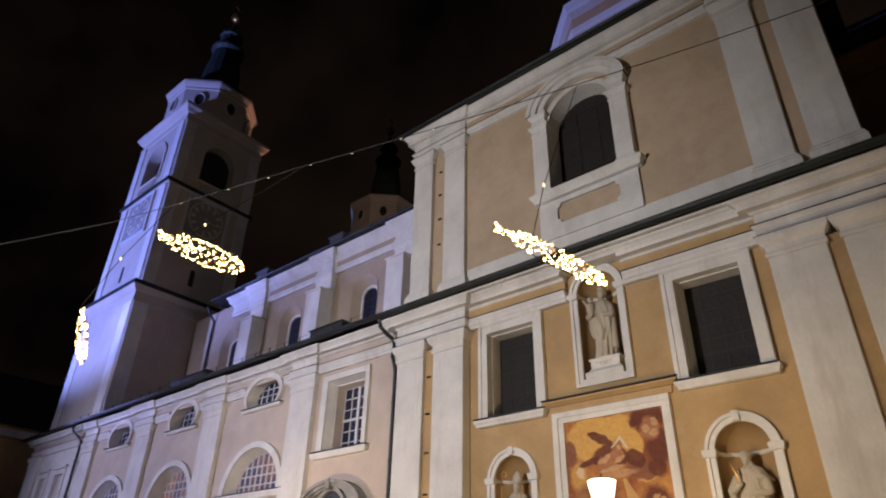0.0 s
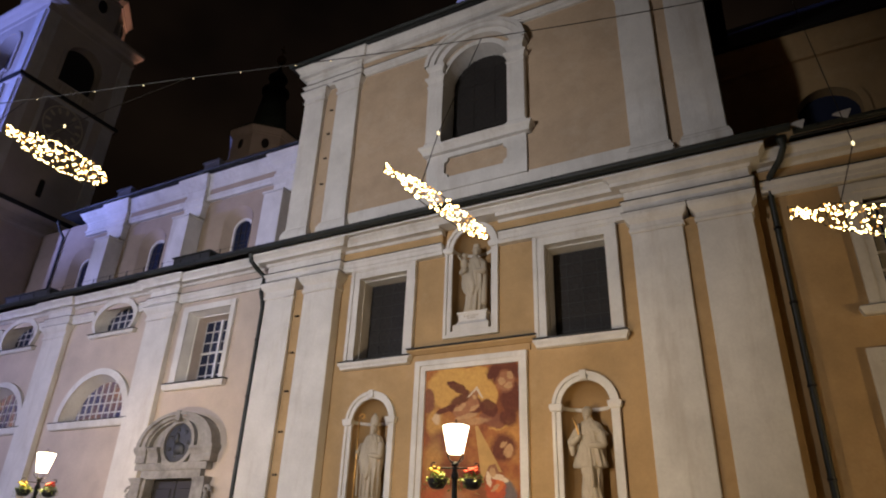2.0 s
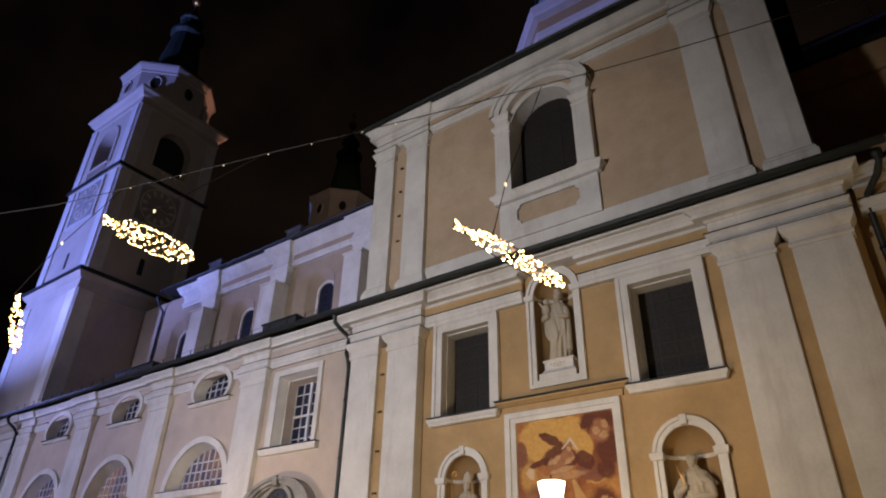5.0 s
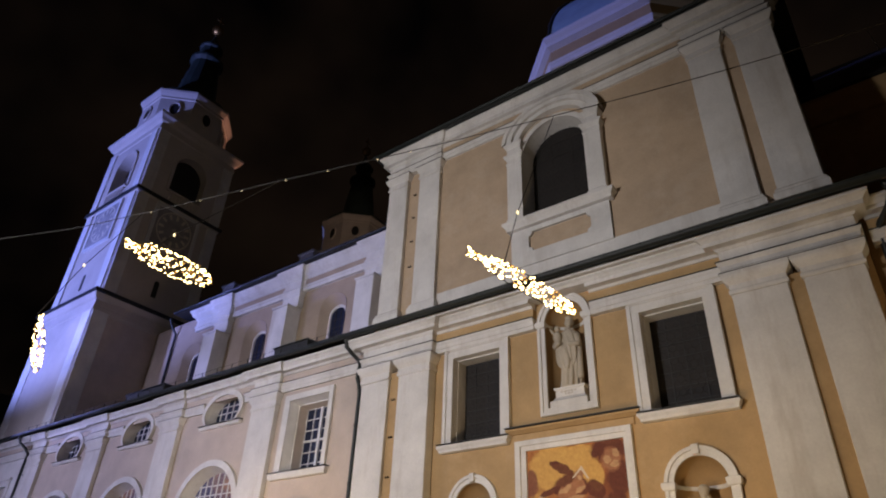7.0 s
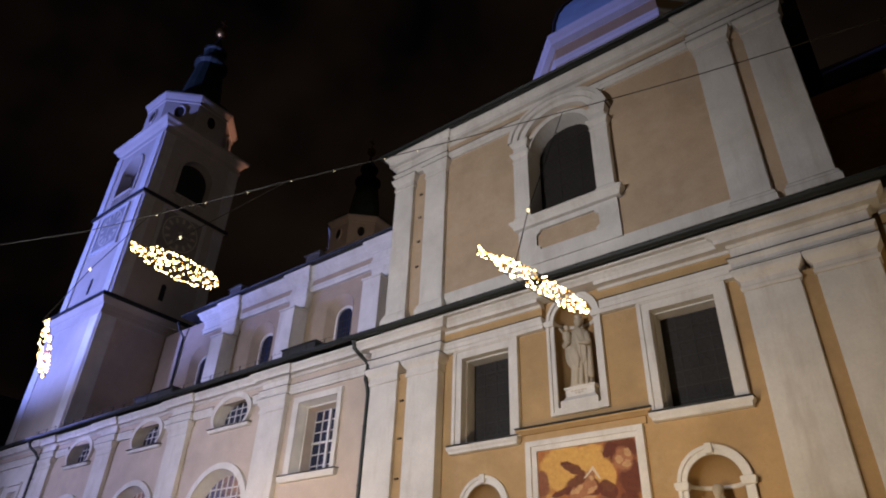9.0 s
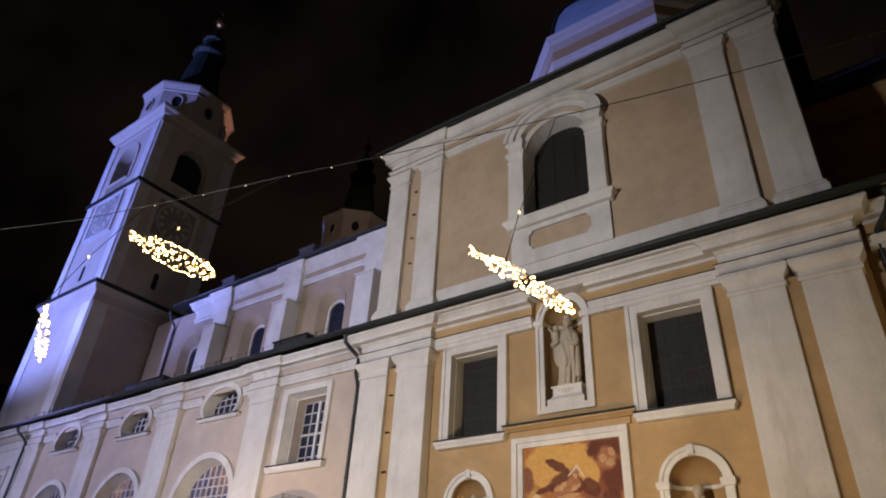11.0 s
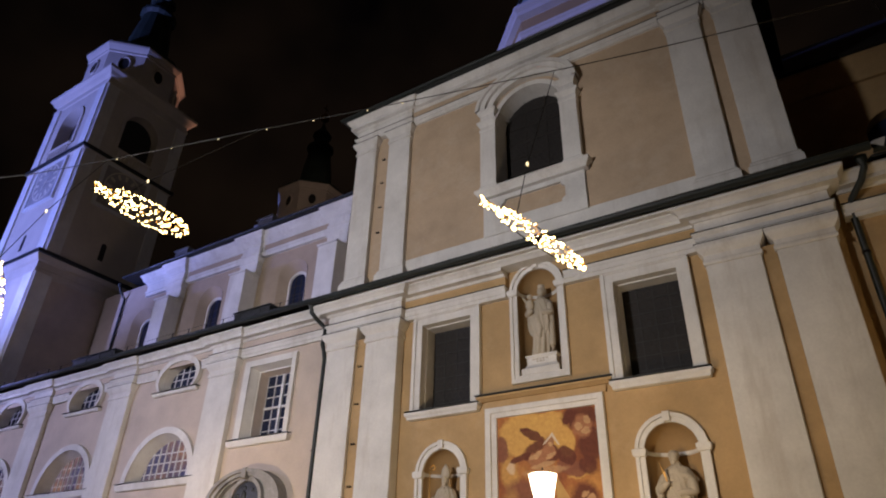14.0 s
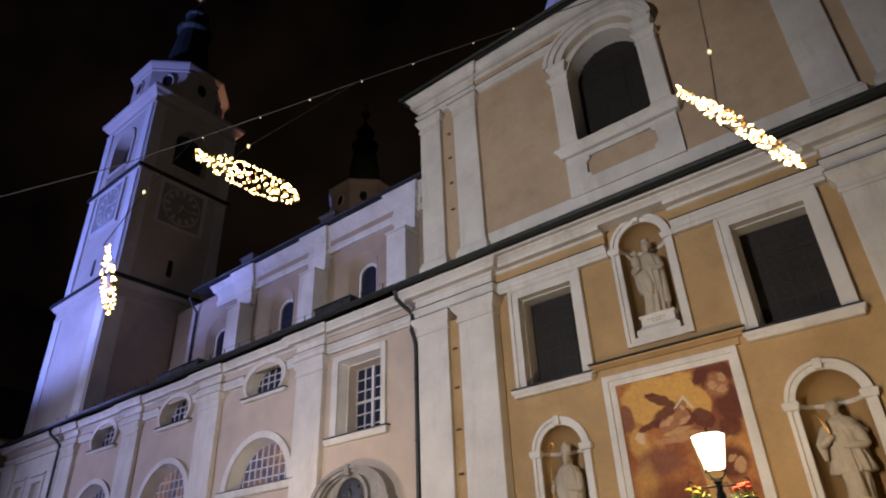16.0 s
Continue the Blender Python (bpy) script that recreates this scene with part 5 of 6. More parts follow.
plate_v = [bm.verts.new(p) for p in ((-900, -900, 0), (900, -900, 0), (900, 900, 0), (-900, 900, 0))]
bm.faces.new(plate_v)
tagged(part("ground", bm, M_PAVE), "grey stone paving of the street", "ground", kind="structure")
structure("wall_opposite", boxed(-75, 40, -12.5, -12.0, 0, 14), M_HOUSE, "plain plastered houses across the street", "wall")

# ---------------------------------------------------------------- drainpipes, roof boxes, hooks


def drainpipe(label, pts, r=0.08):
    t = thing("drainpipe", label, "drainpipe", group="drainpipes", at=(0, 0, 0))
    tube("pipe", pts, r, M_GUTTER, t)
    (x, y, z), zb = pts[-2], pts[-1][2]
    k = 0
    while z - 1.2 - 2.0 * k > zb + 0.5:
        zz = z - 1.2 - 2.0 * k
        bm = bmesh.new()
        lathe(bm, x, y, [(r + 0.004, zz - 0.03), (r + 0.018, zz - 0.025), (r + 0.018, zz + 0.025), (r + 0.004, zz + 0.03)], 14)
        box(bm, x - 0.02, x + 0.02, y + r, y + r + 0.10, zz - 0.02, zz + 0.02)
        part("clamp", bm, M_IRON, t)
        k += 1
    bm = bmesh.new()
    hx, hy, hz = pts[0]
    lathe(bm, hx, hy, [(r, hz - 0.12), (r + 0.05, hz), (r + 0.06, hz + 0.10)], 14)
    part("hopper", bm, M_GUTTER, t)
    return t


drainpipe("dark green drainpipe in the corner beside the transept", [(-16.62, 16.12, 11.40), (-16.62, 16.14, 11.15), (-16.55, 16.4, 10.95), (-16.40, 16.72, 10.70), (-16.32, 16.66, 10.45), (-16.32, 16.60, 10.0), (-16.26, 16.66, 9.75), (-16.22, 16.70, 9.45), (-16.22, 16.70, 0.05)])
drainpipe("dark green drainpipe beside the corner pilaster", [(0.98, 16.36, 11.40), (0.98, 16.38, 11.2), (0.86, 16.6, 11.0), (0.56, 16.9, 10.72), (0.50, 17.05, 10.5), (0.50, 17.05, 0.05)])
drainpipe("dark drainpipe at the far end of the aisle", [(-43.9, 16.2, 11.5), (-43.85, 16.3, 11.2), (-43.6, 16.6, 10.9), (-43.45, 16.78, 10.6), (-43.45, 16.78, 0.05)])
drainpipe("dark drainpipe on the nave wall beside the tower", [(-39.9, 21.3, 20.3), (-39.9, 21.5, 19.9), (-39.9, 21.88, 19.5), (-39.9, 21.88, 14.6)], 0.08)

for x0, x1 in ((-21.35, -19.3), (-33.0, -29.5)):
    t = thing("roof_box", "low dark metal box on the aisle roof", "roof box", group="roof boxes")
    part("box", rim(boxed(x0, x1, 16.46, 17.3, 11.72, 12.22), 0, 0.02), M_ROOF, t)
    part("lid", boxed(x0 - 0.06, x1 + 0.06, 16.40, 17.36, 12.22, 12.26), M_ROOF, t)


def hook(x, y, z):
    t = thing("wall_hook", "small rusty iron hook in the wall", "hook", group="wall hooks", at=(x, y, z))
    bm = bmesh.new()
    box(bm, -0.06, 0.06, -0.05, 0.0, -0.012, 0.012)
    box(bm, -0.06, -0.04, -0.09, -0.04, -0.035, 0.035)
    box(bm, 0.04, 0.06, -0.09, -0.04, -0.035, 0.035)
    part("iron", bm, M_IRON, t)


for k in range(6):
    hook(-14.53, 16.72, 3.68 + 1.3 * k)
for k in range(4):
    hook(-14.74, 17.3, 14.6 + 1.2 * k)
for x, y, z, w in ((1.4, 16.3, 11.62, 0.32), (2.35, 16.3, 11.62, 0.42)):
    t = thing("roof_clip", "small white sheet on the gutter edge", "roof sheet", group="white sheets on the gutter")
    bm = bmesh.new()
    v = [bm.verts.new(p) for p in ((x - w / 2, y - 0.22, z + 0.02), (x + w * 0.2, y - 0.24, z - 0.16), (x + w / 2, y - 0.2, z + 0.10), (x - w / 4, y - 0.1, z + 0.14))]
    f = bm.faces.new(v)
    r = bmesh.ops.extrude_face_region(bm, geom=[f])
    bmesh.ops.translate(bm, verts=[q for q in r["geom"] if isinstance(q, bmesh.types.BMVert)], vec=(0, 0, -0.03))
    part("sheet", bm, M_SNOW, t)

# ---------------------------------------------------------------- statues


def limb(bm, a, b, r0, r1, n=10):
    a, b = Vector(a), Vector(b)
    q = (b - a).to_track_quat("Z", "Y").to_matrix()
    rows = []
    for k, (p, r) in enumerate(((a - (b - a).normalized() * r0 * 0.6, r0 * 0.5), (a, r0), (b, r1), (b + (b - a).normalized() * r1 * 0.6, r1 * 0.5))):
        rows.append([bm.verts.new(p + q @ Vector((r * math.cos(2 * math.pi * i / n), r * math.sin(2 * math.pi * i / n), 0))) for i in range(n)])
    for p, s in zip(rows, rows[1:]):
        bridge(bm, p, s)
    bm.faces.new(rows[0])
    bm.faces.new(rows[-1])


def robe(bm, prof, folds, seed, lean=0.0, n=56, rows=60, depth=0.10):
    """A draped figure's body: (height, half width, half depth) rows, smoothed, with folds that run slantwise down the cloth."""
    rnd = random.Random(seed)
    ph = [rnd.uniform(0, 6.28) for _ in range(5)]
    rings = []
    zs = [p[0] for p in prof]
    for j in range(rows + 1):
        z = zs[0] + (zs[-1] - zs[0]) * j / rows
        rx, ry = float(np.interp(z, zs, [p[1] for p in prof])), float(np.interp(z, zs, [p[2] for p in prof]))
        t = (z - zs[0]) / (zs[-1] - zs[0])
        ring_ = []
        for i in range(n):
            a = 2 * math.pi * i / n
            f = 2.6 * depth * (1 - 0.7 * t) * (abs(math.sin(folds * a / 2 + ph[0] + 1.6 * t + 0.6 * math.sin(4 * t + ph[1]))) - 0.5)
            f += 0.09 * (1 - 0.4 * t) * math.sin(3 * a + ph[2] + 7 * t) + 0.025 * math.sin(11 * a + ph[3] - 9 * t)
            ring_.append(bm.verts.new((lean * math.sin(math.pi * t) + rx * (1 + f) * math.cos(a), ry * (1 + f) * math.sin(a), z)))
        rings.append(ring_)
    for p, q in zip(rings, rings[1:]):
        bridge(bm, p, q)
    bm.faces.new(rings[0][::-1])
    bm.faces.new(rings[-1])


def statue(label, build, place, scale=1.0):
    bm = bmesh.new()
    gold = build(bm)
    k = len(bm.faces)
    if gold:
        gold(bm)
    bmesh.ops.recalc_face_normals(bm, faces=bm.faces)
    me = bpy.data.meshes.new("statue")
    for i, f in enumerate(bm.faces):
        f.smooth = True
        f.material_index = 1 if i >= k else 0
    bm.to_mesh(me)
    bm.free()
    me.materials.append(M_STATUE)
    me.materials.append(M_GOLD)
    ob = new("statue", me)
    ob.matrix_world = Matrix.Translation(place) @ Matrix.Diagonal((scale, scale, scale, 1))
    return tagged(ob, label, "statue", group="church statues")


def bishop(bm):
    robe(bm, [(0, 0.27, 0.20), (0.25, 0.29, 0.21), (0.7, 0.30, 0.21), (1.05, 0.36, 0.22), (1.35, 0.40, 0.22), (1.55, 0.33, 0.19), (1.72, 0.26, 0.16), (1.80, 0.11, 0.10), (1.86, 0.09, 0.09)], 13, 2, 0.03)
    robe(bm, [(0.55, 0.05, 0.25), (0.75, 0.22, 0.245), (1.0, 0.33, 0.25), (1.25, 0.36, 0.24), (1.5, 0.30, 0.215), (1.66, 0.22, 0.17)], 9, 5, 0.0, 40, 30, 0.16)
    ball(bm, (0.02, -0.02, 1.96), 0.115, 14, 10, (0.9, 1.0, 1.2))
    ball(bm, (0.02, -0.07, 1.87), 0.08, 10, 8, (0.9, 0.9, 1.3))
    lathe(bm, 0.02, 0.0, [(0.115, 2.03), (0.145, 2.14), (0.12, 2.26), (0.02, 2.40)], 12, (1, 0.7))
    limb(bm, (-0.30, -0.02, 1.50), (-0.36, -0.16, 1.18), 0.11, 0.09)
    limb(bm, (-0.36, -0.16, 1.18), (-0.30, -0.27, 1.32), 0.08, 0.05)
    limb(bm, (0.30, -0.02, 1.50), (0.36, -0.14, 1.16), 0.11, 0.09)
    limb(bm, (0.36, -0.14, 1.16), (0.12, -0.28, 1.20), 0.09, 0.055)
    for s in range(5):
        limb(bm, (-0.32 + 0.15 * s, -0.19, 1.1 - 0.05 * s), (-0.26 + 0.13 * s, -0.22, 0.15), 0.022, 0.03, 6)

    def staff(bm):
        limb(bm, (-0.34, -0.27, 0.02), (-0.33, -0.27, 2.20), 0.017, 0.017, 8)
        for i in range(14):
            a = i / 13 * 5.2
            r = 0.10 - 0.012 * a
            ball(bm, (-0.33 + 0.10 - r * math.cos(a), -0.27, 2.26 + r * math.sin(a)), 0.022, 8, 6)
    return staff


def priest(bm):
    robe(bm, [(0, 0.23, 0.18), (0.3, 0.22, 0.17), (0.75, 0.24, 0.18)], 13, 4, 0.0, 44, 30, 0.14)
    robe(bm, [(0.72, 0.35, 0.23), (0.78, 0.36, 0.235), (1.1, 0.32, 0.22), (1.35, 0.30, 0.20), (1.6, 0.32, 0.19), (1.76, 0.24, 0.15), (1.83, 0.10, 0.09), (1.90, 0.08, 0.08)], 15, 6, 0.02, 56, 40, 0.12)
    ball(bm, (-0.03, -0.03, 2.00), 0.12, 14, 10, (0.9, 1.0, 1.25))
    ball(bm, (-0.03, 0.01, 2.06), 0.13, 12, 8, (1.05, 1.0, 0.9))
    ball(bm, (-0.04, -0.08, 1.90), 0.07, 10, 8, (1, 1, 1.2))
    robe(bm, [(1.45, 0.40, 0.20), (1.58, 0.37, 0.20), (1.75, 0.26, 0.16)], 11, 8, 0.0, 40, 14, 0.1)
    limb(bm, (-0.30, -0.02, 1.55), (-0.42, -0.15, 1.28), 0.11, 0.10)
    limb(bm, (-0.42, -0.15, 1.28), (-0.16, -0.28, 1.42), 0.10, 0.055)
    limb(bm, (0.30, -0.02, 1.55), (0.36, -0.14, 1.22), 0.11, 0.10)
    limb(bm, (0.36, -0.14, 1.22), (0.02, -0.27, 1.20), 0.09, 0.055)
    limb(bm, (-0.42, -0.14, 1.28), (-0.40, -0.12, 1.02), 0.09, 0.05)
    limb(bm, (0.05, -0.26, 1.18), (0.08, -0.24, 0.30), 0.03, 0.045, 8)

    def palm(bm):
        for i in range(5):
            limb(bm, (-0.18, -0.30, 1.42), (-0.30 + 0.025 * i, -0.33, 1.86 - 0.05 * i), 0.018, 0.010, 6)
    return palm


def mother(bm):
    robe(bm, [(0, 0.29, 0.20), (0.3, 0.27, 0.19), (0.8, 0.26, 0.19), (1.15, 0.29, 0.20), (1.4, 0.30, 0.19), (1.58, 0.25, 0.16), (1.68, 0.10, 0.09), (1.76, 0.08, 0.08)], 12, 11, 0.05, 60, 60, 0.16)
    robe(bm, [(0.45, 0.10, 0.22), (0.7, 0.31, 0.21), (1.1, 0.36, 0.20), (1.45, 0.33, 0.19), (1.6, 0.22, 0.15)], 9, 13, -0.03, 44, 30, 0.18)
    ball(bm, (0.05, -0.03, 1.86), 0.115, 14, 10, (0.9, 1.0, 1.2))
    ball(bm, (0.05, 0.02, 1.90), 0.135, 12, 9, (1.0, 1.0, 1.15))
    lathe(bm, 0.05, 0.0, [(0.09, 1.99), (0.11, 2.06), (0.09, 2.07)], 10)
    limb(bm, (0.27, -0.02, 1.46), (0.36, -0.14, 1.15), 0.10, 0.085)
    limb(bm, (0.36, -0.14, 1.15), (0.12, -0.26, 1.16), 0.085, 0.05)
    limb(bm, (-0.24, -0.02, 1.46), (-0.34, -0.16, 1.18), 0.10, 0.085)
    limb(bm, (-0.34, -0.16, 1.18), (-0.14, -0.30, 1.22), 0.085, 0.05)
    ball(bm, (-0.22, -0.22, 1.42), 0.13, 12, 9, (0.95, 0.9, 1.4))
    ball(bm, (-0.20, -0.24, 1.67), 0.085, 12, 9)
    limb(bm, (-0.28, -0.26, 1.50), (-0.40, -0.28, 1.68), 0.04, 0.03, 8)
    limb(bm, (0.32, 0.0, 1.3), (0.30, -0.04, 0.25), 0.07, 0.10, 10)
    return None


def pedestal(label, x, y, z0, levels, half, deep):
    t = thing("statue_pedestal", label, "pedestal", group="statue pedestals")
    bm = bmesh.new()
    stack(bm, x - half, x + half, y - deep, y + deep, levels)
    part("block", bm, M_WHITE, t)
    return t


pedestal("white stepped pedestal in the upper niche", C, 17.22, 7.68, [(0.17, 7.682), (0.17, 7.86), (0.10, 7.90), (0.04, 8.0), (0.04, 8.20), (0.08, 8.23), (0.08, 8.28)], 0.42, 0.13)
pedestal("white pedestal in an arched niche", -11.32, 17.18, 2.2, [(0.10, 2.202), (0.10, 2.4), (0.03, 2.45), (0.03, 2.80), (0.08, 2.86), (0.08, 2.92)], 0.36, 0.14)
pedestal("white pedestal in an arched niche", -4.68, 17.18, 2.2, [(0.10, 2.202), (0.10, 2.4), (0.03, 2.45), (0.03, 2.80), (0.08, 2.86), (0.08, 2.92)], 0.36, 0.14)
statue("weathered stone statue of a draped figure with a gilded crook", bishop, (-11.32, 17.18, 2.92), 1.06)
statue("weathered stone statue of a robed figure with a gilded palm leaf", priest, (-4.68, 17.18, 2.92), 1.06)
statue("weathered stone statue of a draped figure in the upper niche", mother, (C, 17.20, 8.28), 1.10)

ins = thing("inscription", "faint unreadable lettering on the white pedestal", "inscription")
for z, widths in ((8.13, (0.07, 0.10, 0.05, 0.09, 0.07)), (8.06, (0.05, 0.08, 0.06))):
    x = C - sum(widths) / 2 - 0.02 * len(widths)
    for w in widths:
        part("letter_bar", boxed(x, x + w, 17.046, 17.056, z, z + 0.035), M_STATUE, ins)
        x += w + 0.03

# ---------------------------------------------------------------- street lamps with flower baskets


def lathe_part(name, prof, mat, parent, n=16, at=(0, 0)):
    bm = bmesh.new()
    lathe(bm, at[0], at[1], prof, n)
    return part(name, bm, mat, parent, smooth=False)


def street_lamp(place, turn):
    t = thing("street_lamp", "black iron street lamp with a lit lantern and hanging flower baskets", "street lamp", group="street lamps")
    lathe_part("post", [(0.14, 0), (0.14, 0.35), (0.10, 0.42), (0.10, 0.9), (0.065, 1.0), (0.055, 2.9), (0.075, 2.94), (0.075, 3.0), (0.05, 3.05), (0.05, 3.15), (0.08, 3.18), (0.06, 3.24)], M_IRON, t)
    arm = tube("arm", [(-0.42 + 0.84 * i / 12, 0, 3.12) for i in range(13)], 0.016, M_IRON, t)
    for s in (-1, 1):
        tube("scroll", [(s * (0.42 + 0.05 * math.sin(a)), 0, 3.17 - 0.05 * math.cos(a)) for a in [k * 0.5 for k in range(9)]], 0.013, M_IRON, t)
    for k in range(4):
        a = math.pi / 4 + k * math.pi / 2
        tube("cradle", [(r * math.cos(a), r * math.sin(a), z) for r, z in ((0.05, 3.22), (0.13, 3.25), (0.20, 3.32), (0.21, 3.38), (0.17, 3.39))], 0.012, M_IRON, t)
    bm = bmesh.new()
    lathe(bm, 0, 0, [(0.155, 3.39), (0.27, 3.93)], 6)
    g = part("lantern_glass", bm, M_LAMP, t, "glowing white lantern glass")
    g.visible_shadow = False
    for k in range(6):
        a = 2 * math.pi * k / 6
        tube("lantern_bar", [(0.158 * math.cos(a), 0.158 * math.sin(a), 3.38), (0.273 * math.cos(a), 0.273 * math.sin(a), 3.94)], 0.006, M_IRON, t)
    lathe_part("lantern_cap", [(0.275, 3.935), (0.275, 3.945), (0.12, 3.97), (0.03, 3.98), (0.018, 4.0), (0.012, 4.06)], M_IRON, t, 6)
    for s in (-1, 1):
        b = thing("flower_basket", "", "")
        b.parent = t
        b.location = (s * 0.34, 0, 2.74)
        bm = bmesh.new()
        lathe(bm, 0, 0, [(0.04, -0.02), (0.12, 0.0), (0.18, 0.08), (0.20, 0.16), (0.20, 0.17)], 14)
        part("pot", bm, M_POT, b)
        for k in range(3):
            a = 2 * math.pi * k / 3
            tube("hanger", [(0.18 * math.cos(a), 0.18 * math.sin(a), 0.16), (0, 0, 0.38)], 0.004, M_IRON, b)
        rnd = random.Random(5 + s)
        bm = bmesh.new()
        for k in range(150):
            a, r = rnd.uniform(0, 6.28), rnd.uniform(0.02, 0.29)
            z = 0.16 + rnd.uniform(0, 0.20) * (1 - r / 0.32) - max(0, r - 0.17) * rnd.uniform(0.3, 2.2)
            c = Vector((r * math.cos(a), r * math.sin(a), z))
            m = Matrix.LocRotScale(c, Euler((rnd.uniform(-1, 1), rnd.uniform(-1, 1), rnd.uniform(0, 6.28))), (rnd.uniform(0.03, 0.055),) * 3)
            bm.faces.new([bm.verts.new(m @ Vector(p)) for p in ((-1, 0, 0), (-0.2, 0.45, 0.1), (1, 0, 0), (-0.2, -0.45, 0.1))])
        part("leaves", bm, M_LEAF, b, "green trailing leaves")
        bm = bmesh.new()
        for k in range(6 if s < 0 else 16):
            a, r = rnd.uniform(0, 6.28), rnd.uniform(0.0, 0.15)
            ball(bm, (r * math.cos(a), r * math.sin(a) - 0.03, 0.28 + rnd.uniform(0, 0.12)), rnd.uniform(0.02, 0.045), 7, 5, (1.2, 1.2, 0.7))
        part("blossoms", bm, M_RED if s > 0 else M_YELLOW, b, "red blossoms" if s > 0 else "yellow blossoms")
    t.matrix_world = pose(place[0], place[1], 0, 0, 0, turn)
    return t


first_lamp = street_lamp(LANTERNS[0], 22)
for (lx, ly), turn in zip(LANTERNS[1:], (40, 10)):
    copy_thing(first_lamp, pose(lx, ly, 0, 0, 0, turn))

# ---------------------------------------------------------------- festive lights over the street


def fish_light(label, a, b, up, height, seed, n=230):
    """A flat fish outline of wire, set with small bulbs; a: tail, b: nose."""
    a, b, up = Vector(a), Vector(b), Vector(up).normalized()
    ax = b - a
    t = thing("festive_light", label, "festive light", group="festive lights over the street")
    rnd = random.Random(seed)
    side = ax.normalized().cross(up)

    def half(u):
        if u < 0.10:
            return 0.13 + 0.6 * (0.10 - u)
        if u < 0.2:
            return 0.13 + 0.7 * (u - 0.10)
        return 0.5 * math.sqrt(max(0.0, 1 - ((u - 0.55) / 0.46) ** 2)) ** 0.9 if abs(u - 0.55) < 0.46 else 0.02

    def spot_(u, v, w=0):
        return a + ax * u + up * (v * height) + side * w
    edge = [spot_(u / 40, half(u / 40)) for u in range(41)] + [spot_(u / 40, -half(u / 40)) for u in range(40, -1, -1)]
    tube("wire_outline", edge, 0.006, M_WIRE, t, cyclic=True)
    for k in range(1, 9):
        u = k / 9
        tube("wire_rib", [spot_(u, half(u)), spot_(u, -half(u))], 0.004, M_WIRE, t)
    bm = bmesh.new()
    for k in range(n):
        u = rnd.random() ** 0.95
        v = rnd.uniform(-1, 1) * half(u)
        if rnd.random() < 0.22:
            v = math.copysign(half(u), v) * rnd.uniform(0.9, 1.05)
        bmesh.ops.create_icosphere(bm, subdivisions=1, radius=rnd.uniform(0.009, 0.0155), matrix=Matrix.Translation(spot_(u, v, rnd.uniform(-0.02, 0.02))))
    # added amber spheres imitate the bloom between the bulbs
    bloom_dots = bmesh.new()
    for k in range(n // 3):
        u = rnd.random()
        v = rnd.uniform(-1, 1) * half(u)
        bmesh.ops.create_icosphere(bloom_dots, subdivisions=1, radius=rnd.uniform(0.008, 0.014), matrix=Matrix.Translation(spot_(u, v, rnd.uniform(0.0, 0.03))))
    tagged(part("bloom_cluster", bloom_dots, M_AMBER, t, "small amber glowing spheres standing for the bloom of the bulbs"), kind="stuff")
    tagged(part("bulb_cluster", bm, M_BULB, t, "warm white glowing bulbs"), kind="stuff")
    return t


fish_light("fish-shaped wire figure set with warm white bulbs", (-9.22, 4.17, 6.80), (-8.80, 5.55, 6.60), (0.0, 0.1, 1), 0.42, 3)
fish_light("fish-shaped wire figure set with warm white bulbs", (-3.67, 5.64, 5.52), (-3.04, 7.07, 5.16), (0.0, 0.2, 1), 0.29, 4)
fish_light("fish-shaped wire figure set with warm white bulbs", (0.33, 8.11, 5.27), (2.0, 8.60, 4.97), (0.0, 0.1, 1), 0.43, 5)
fish_light("slim wire figure set with warm white bulbs, seen edge on", (-10.02, 3.71, 5.56), (-10.34, 4.05, 4.85), (-0.415, -0.954, -0.264), 0.15, 6, 110)


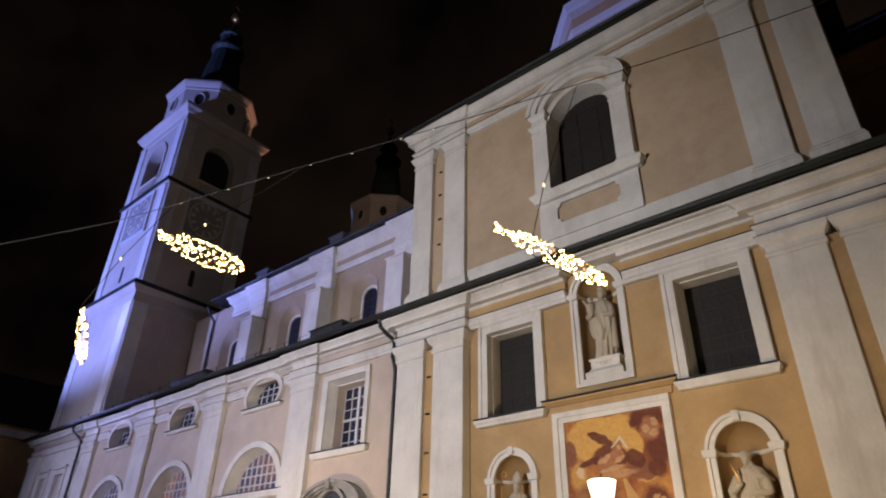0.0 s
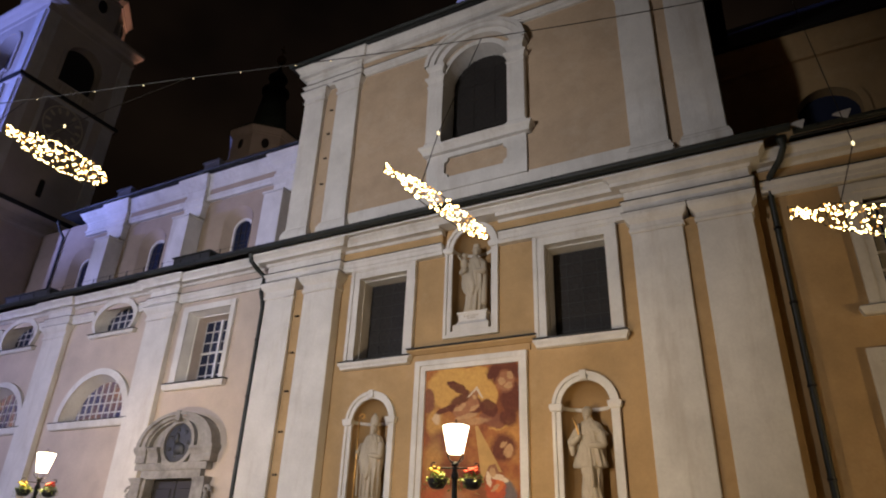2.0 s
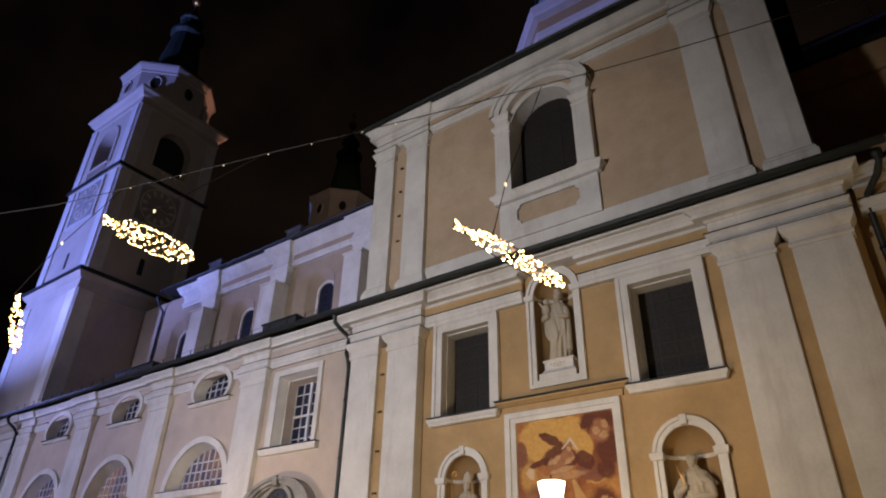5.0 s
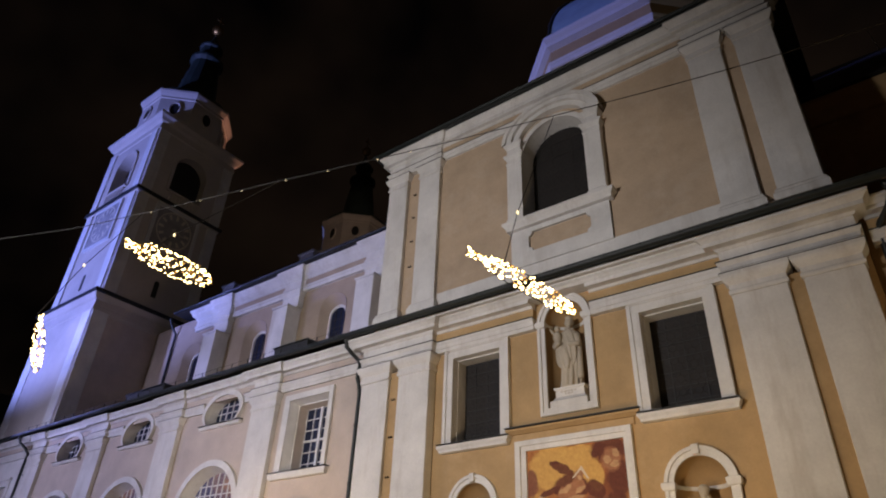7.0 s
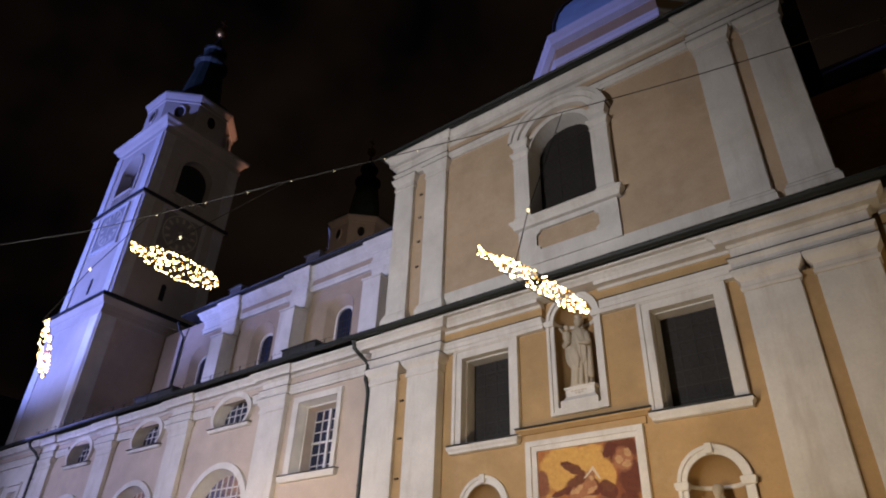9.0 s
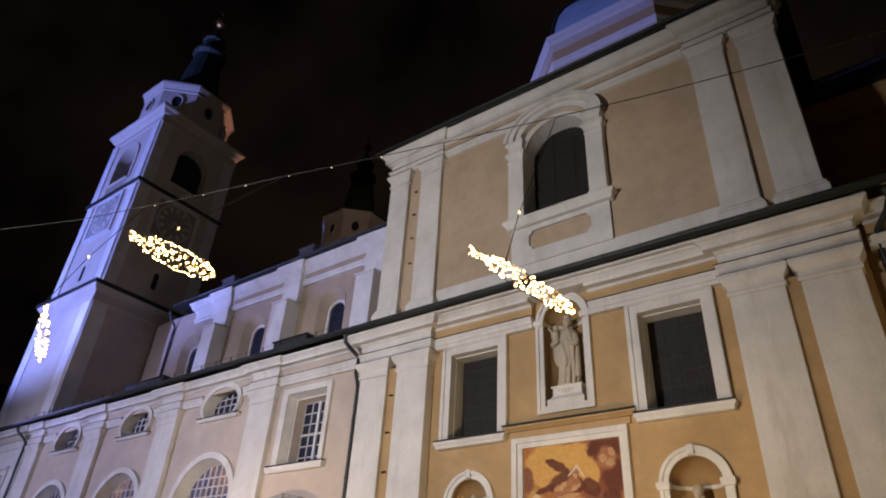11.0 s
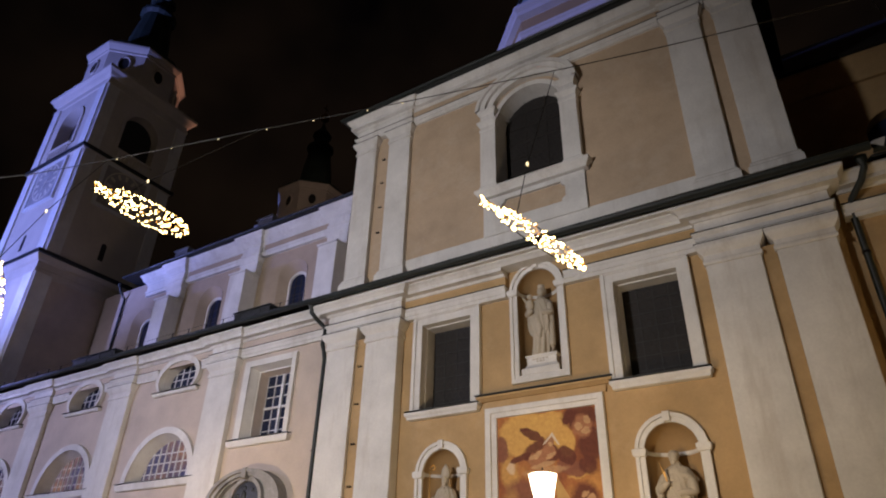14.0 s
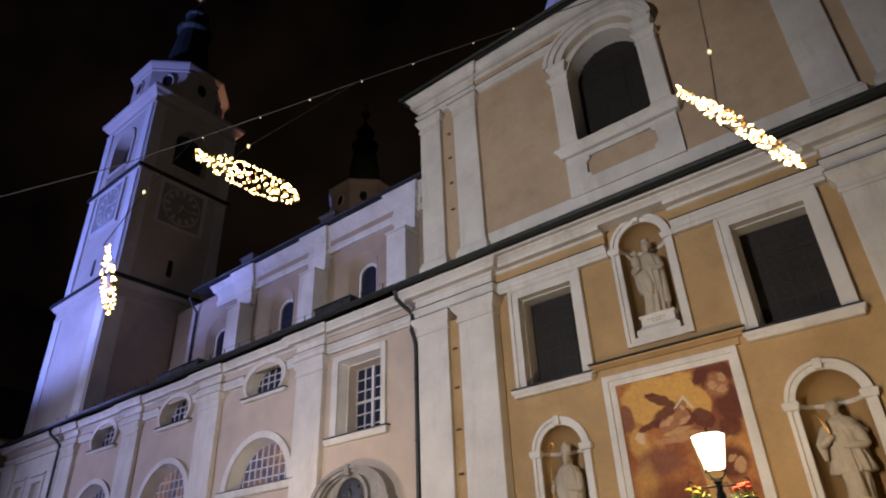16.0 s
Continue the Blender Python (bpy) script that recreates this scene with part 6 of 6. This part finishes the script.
def sag(a, b, n=14, drop=0.15):
    a, b = Vector(a), Vector(b)
    return [a.lerp(b, i / n) - Vector((0, 0, drop * 4 * (i / n) * (1 - i / n))) for i in range(n + 1)]


CB = thing("street_cable", "thin black cable with tiny bulbs across the street", "cable", group="street cables")
pts = [(-66.8, -12.06, 12.79)] + sag((-40, -3.72, 10.78), (-13.0, 4.68, 8.75), 10, 0.10)[:-1] + sag((-13.0, 4.68, 8.75), (-8.4, 6.18, 8.97), 6, 0.02)[:-1] + sag((-8.4, 6.18, 8.97), (-3.46, 7.76, 9.21), 10, 0.03)[:-1] + sag((-3.46, 7.76, 9.21), (-0.05, 9.28, 9.95), 8, 0.03)[:-1] + sag((-0.05, 9.28, 9.95), (3.4, 10.8, 10.9), 8, 0.03)
tube("wire", pts, 0.008, M_WIRE, CB)
for k, u in enumerate((-11.2, -10.1, -9.2, -8.3, -7.45, -6.5, -5.9)):
    for p, q in zip(pts, pts[1:]):
        if p[0] <= u <= q[0]:
            c = Vector(p).lerp(Vector(q), (u - p[0]) / (q[0] - p[0])) - Vector((0, 0, 0.02))
            bm = bmesh.new()
            ball(bm, c, 0.009, 8, 6)
            part("tiny_bulb", bm, M_GLINT, CB)
WIRE_LABEL = "thin hanging wire of a festive light"
for label, chain, glint in ((WIRE_LABEL, [(-3.46, 7.76, 9.21), (-3.42, 6.40, 6.41), (-3.465, 6.130, 5.529)], (-3.42, 6.40, 6.41)), (WIRE_LABEL, [(-8.4, 6.18, 8.97), (-9.11, 4.86, 7.27), (-9.0835, 4.637, 6.920)], (-9.11, 4.86, 7.27)),
                            (WIRE_LABEL, [(1.1, 9.79, 10.26), (1.09, 7.9, 5.88), (0.873, 8.288, 5.362)], (1.09, 7.9, 5.88)), (WIRE_LABEL, [(-11.4, 5.2, 8.80), (-10.5, 4.2, 6.8), (-10.035, 3.676, 5.551)], (-10.5, 4.2, 6.8))):
    H = thing("hanging_wire", label, "wire", group="hanging wires")
    tube("wire", chain, 0.006, M_WIRE, H)
    bm = bmesh.new()
    ball(bm, glint, 0.022, 8, 6, (0.8, 0.8, 1.5))
    part("wire_bulb", bm, M_GLINT, H)
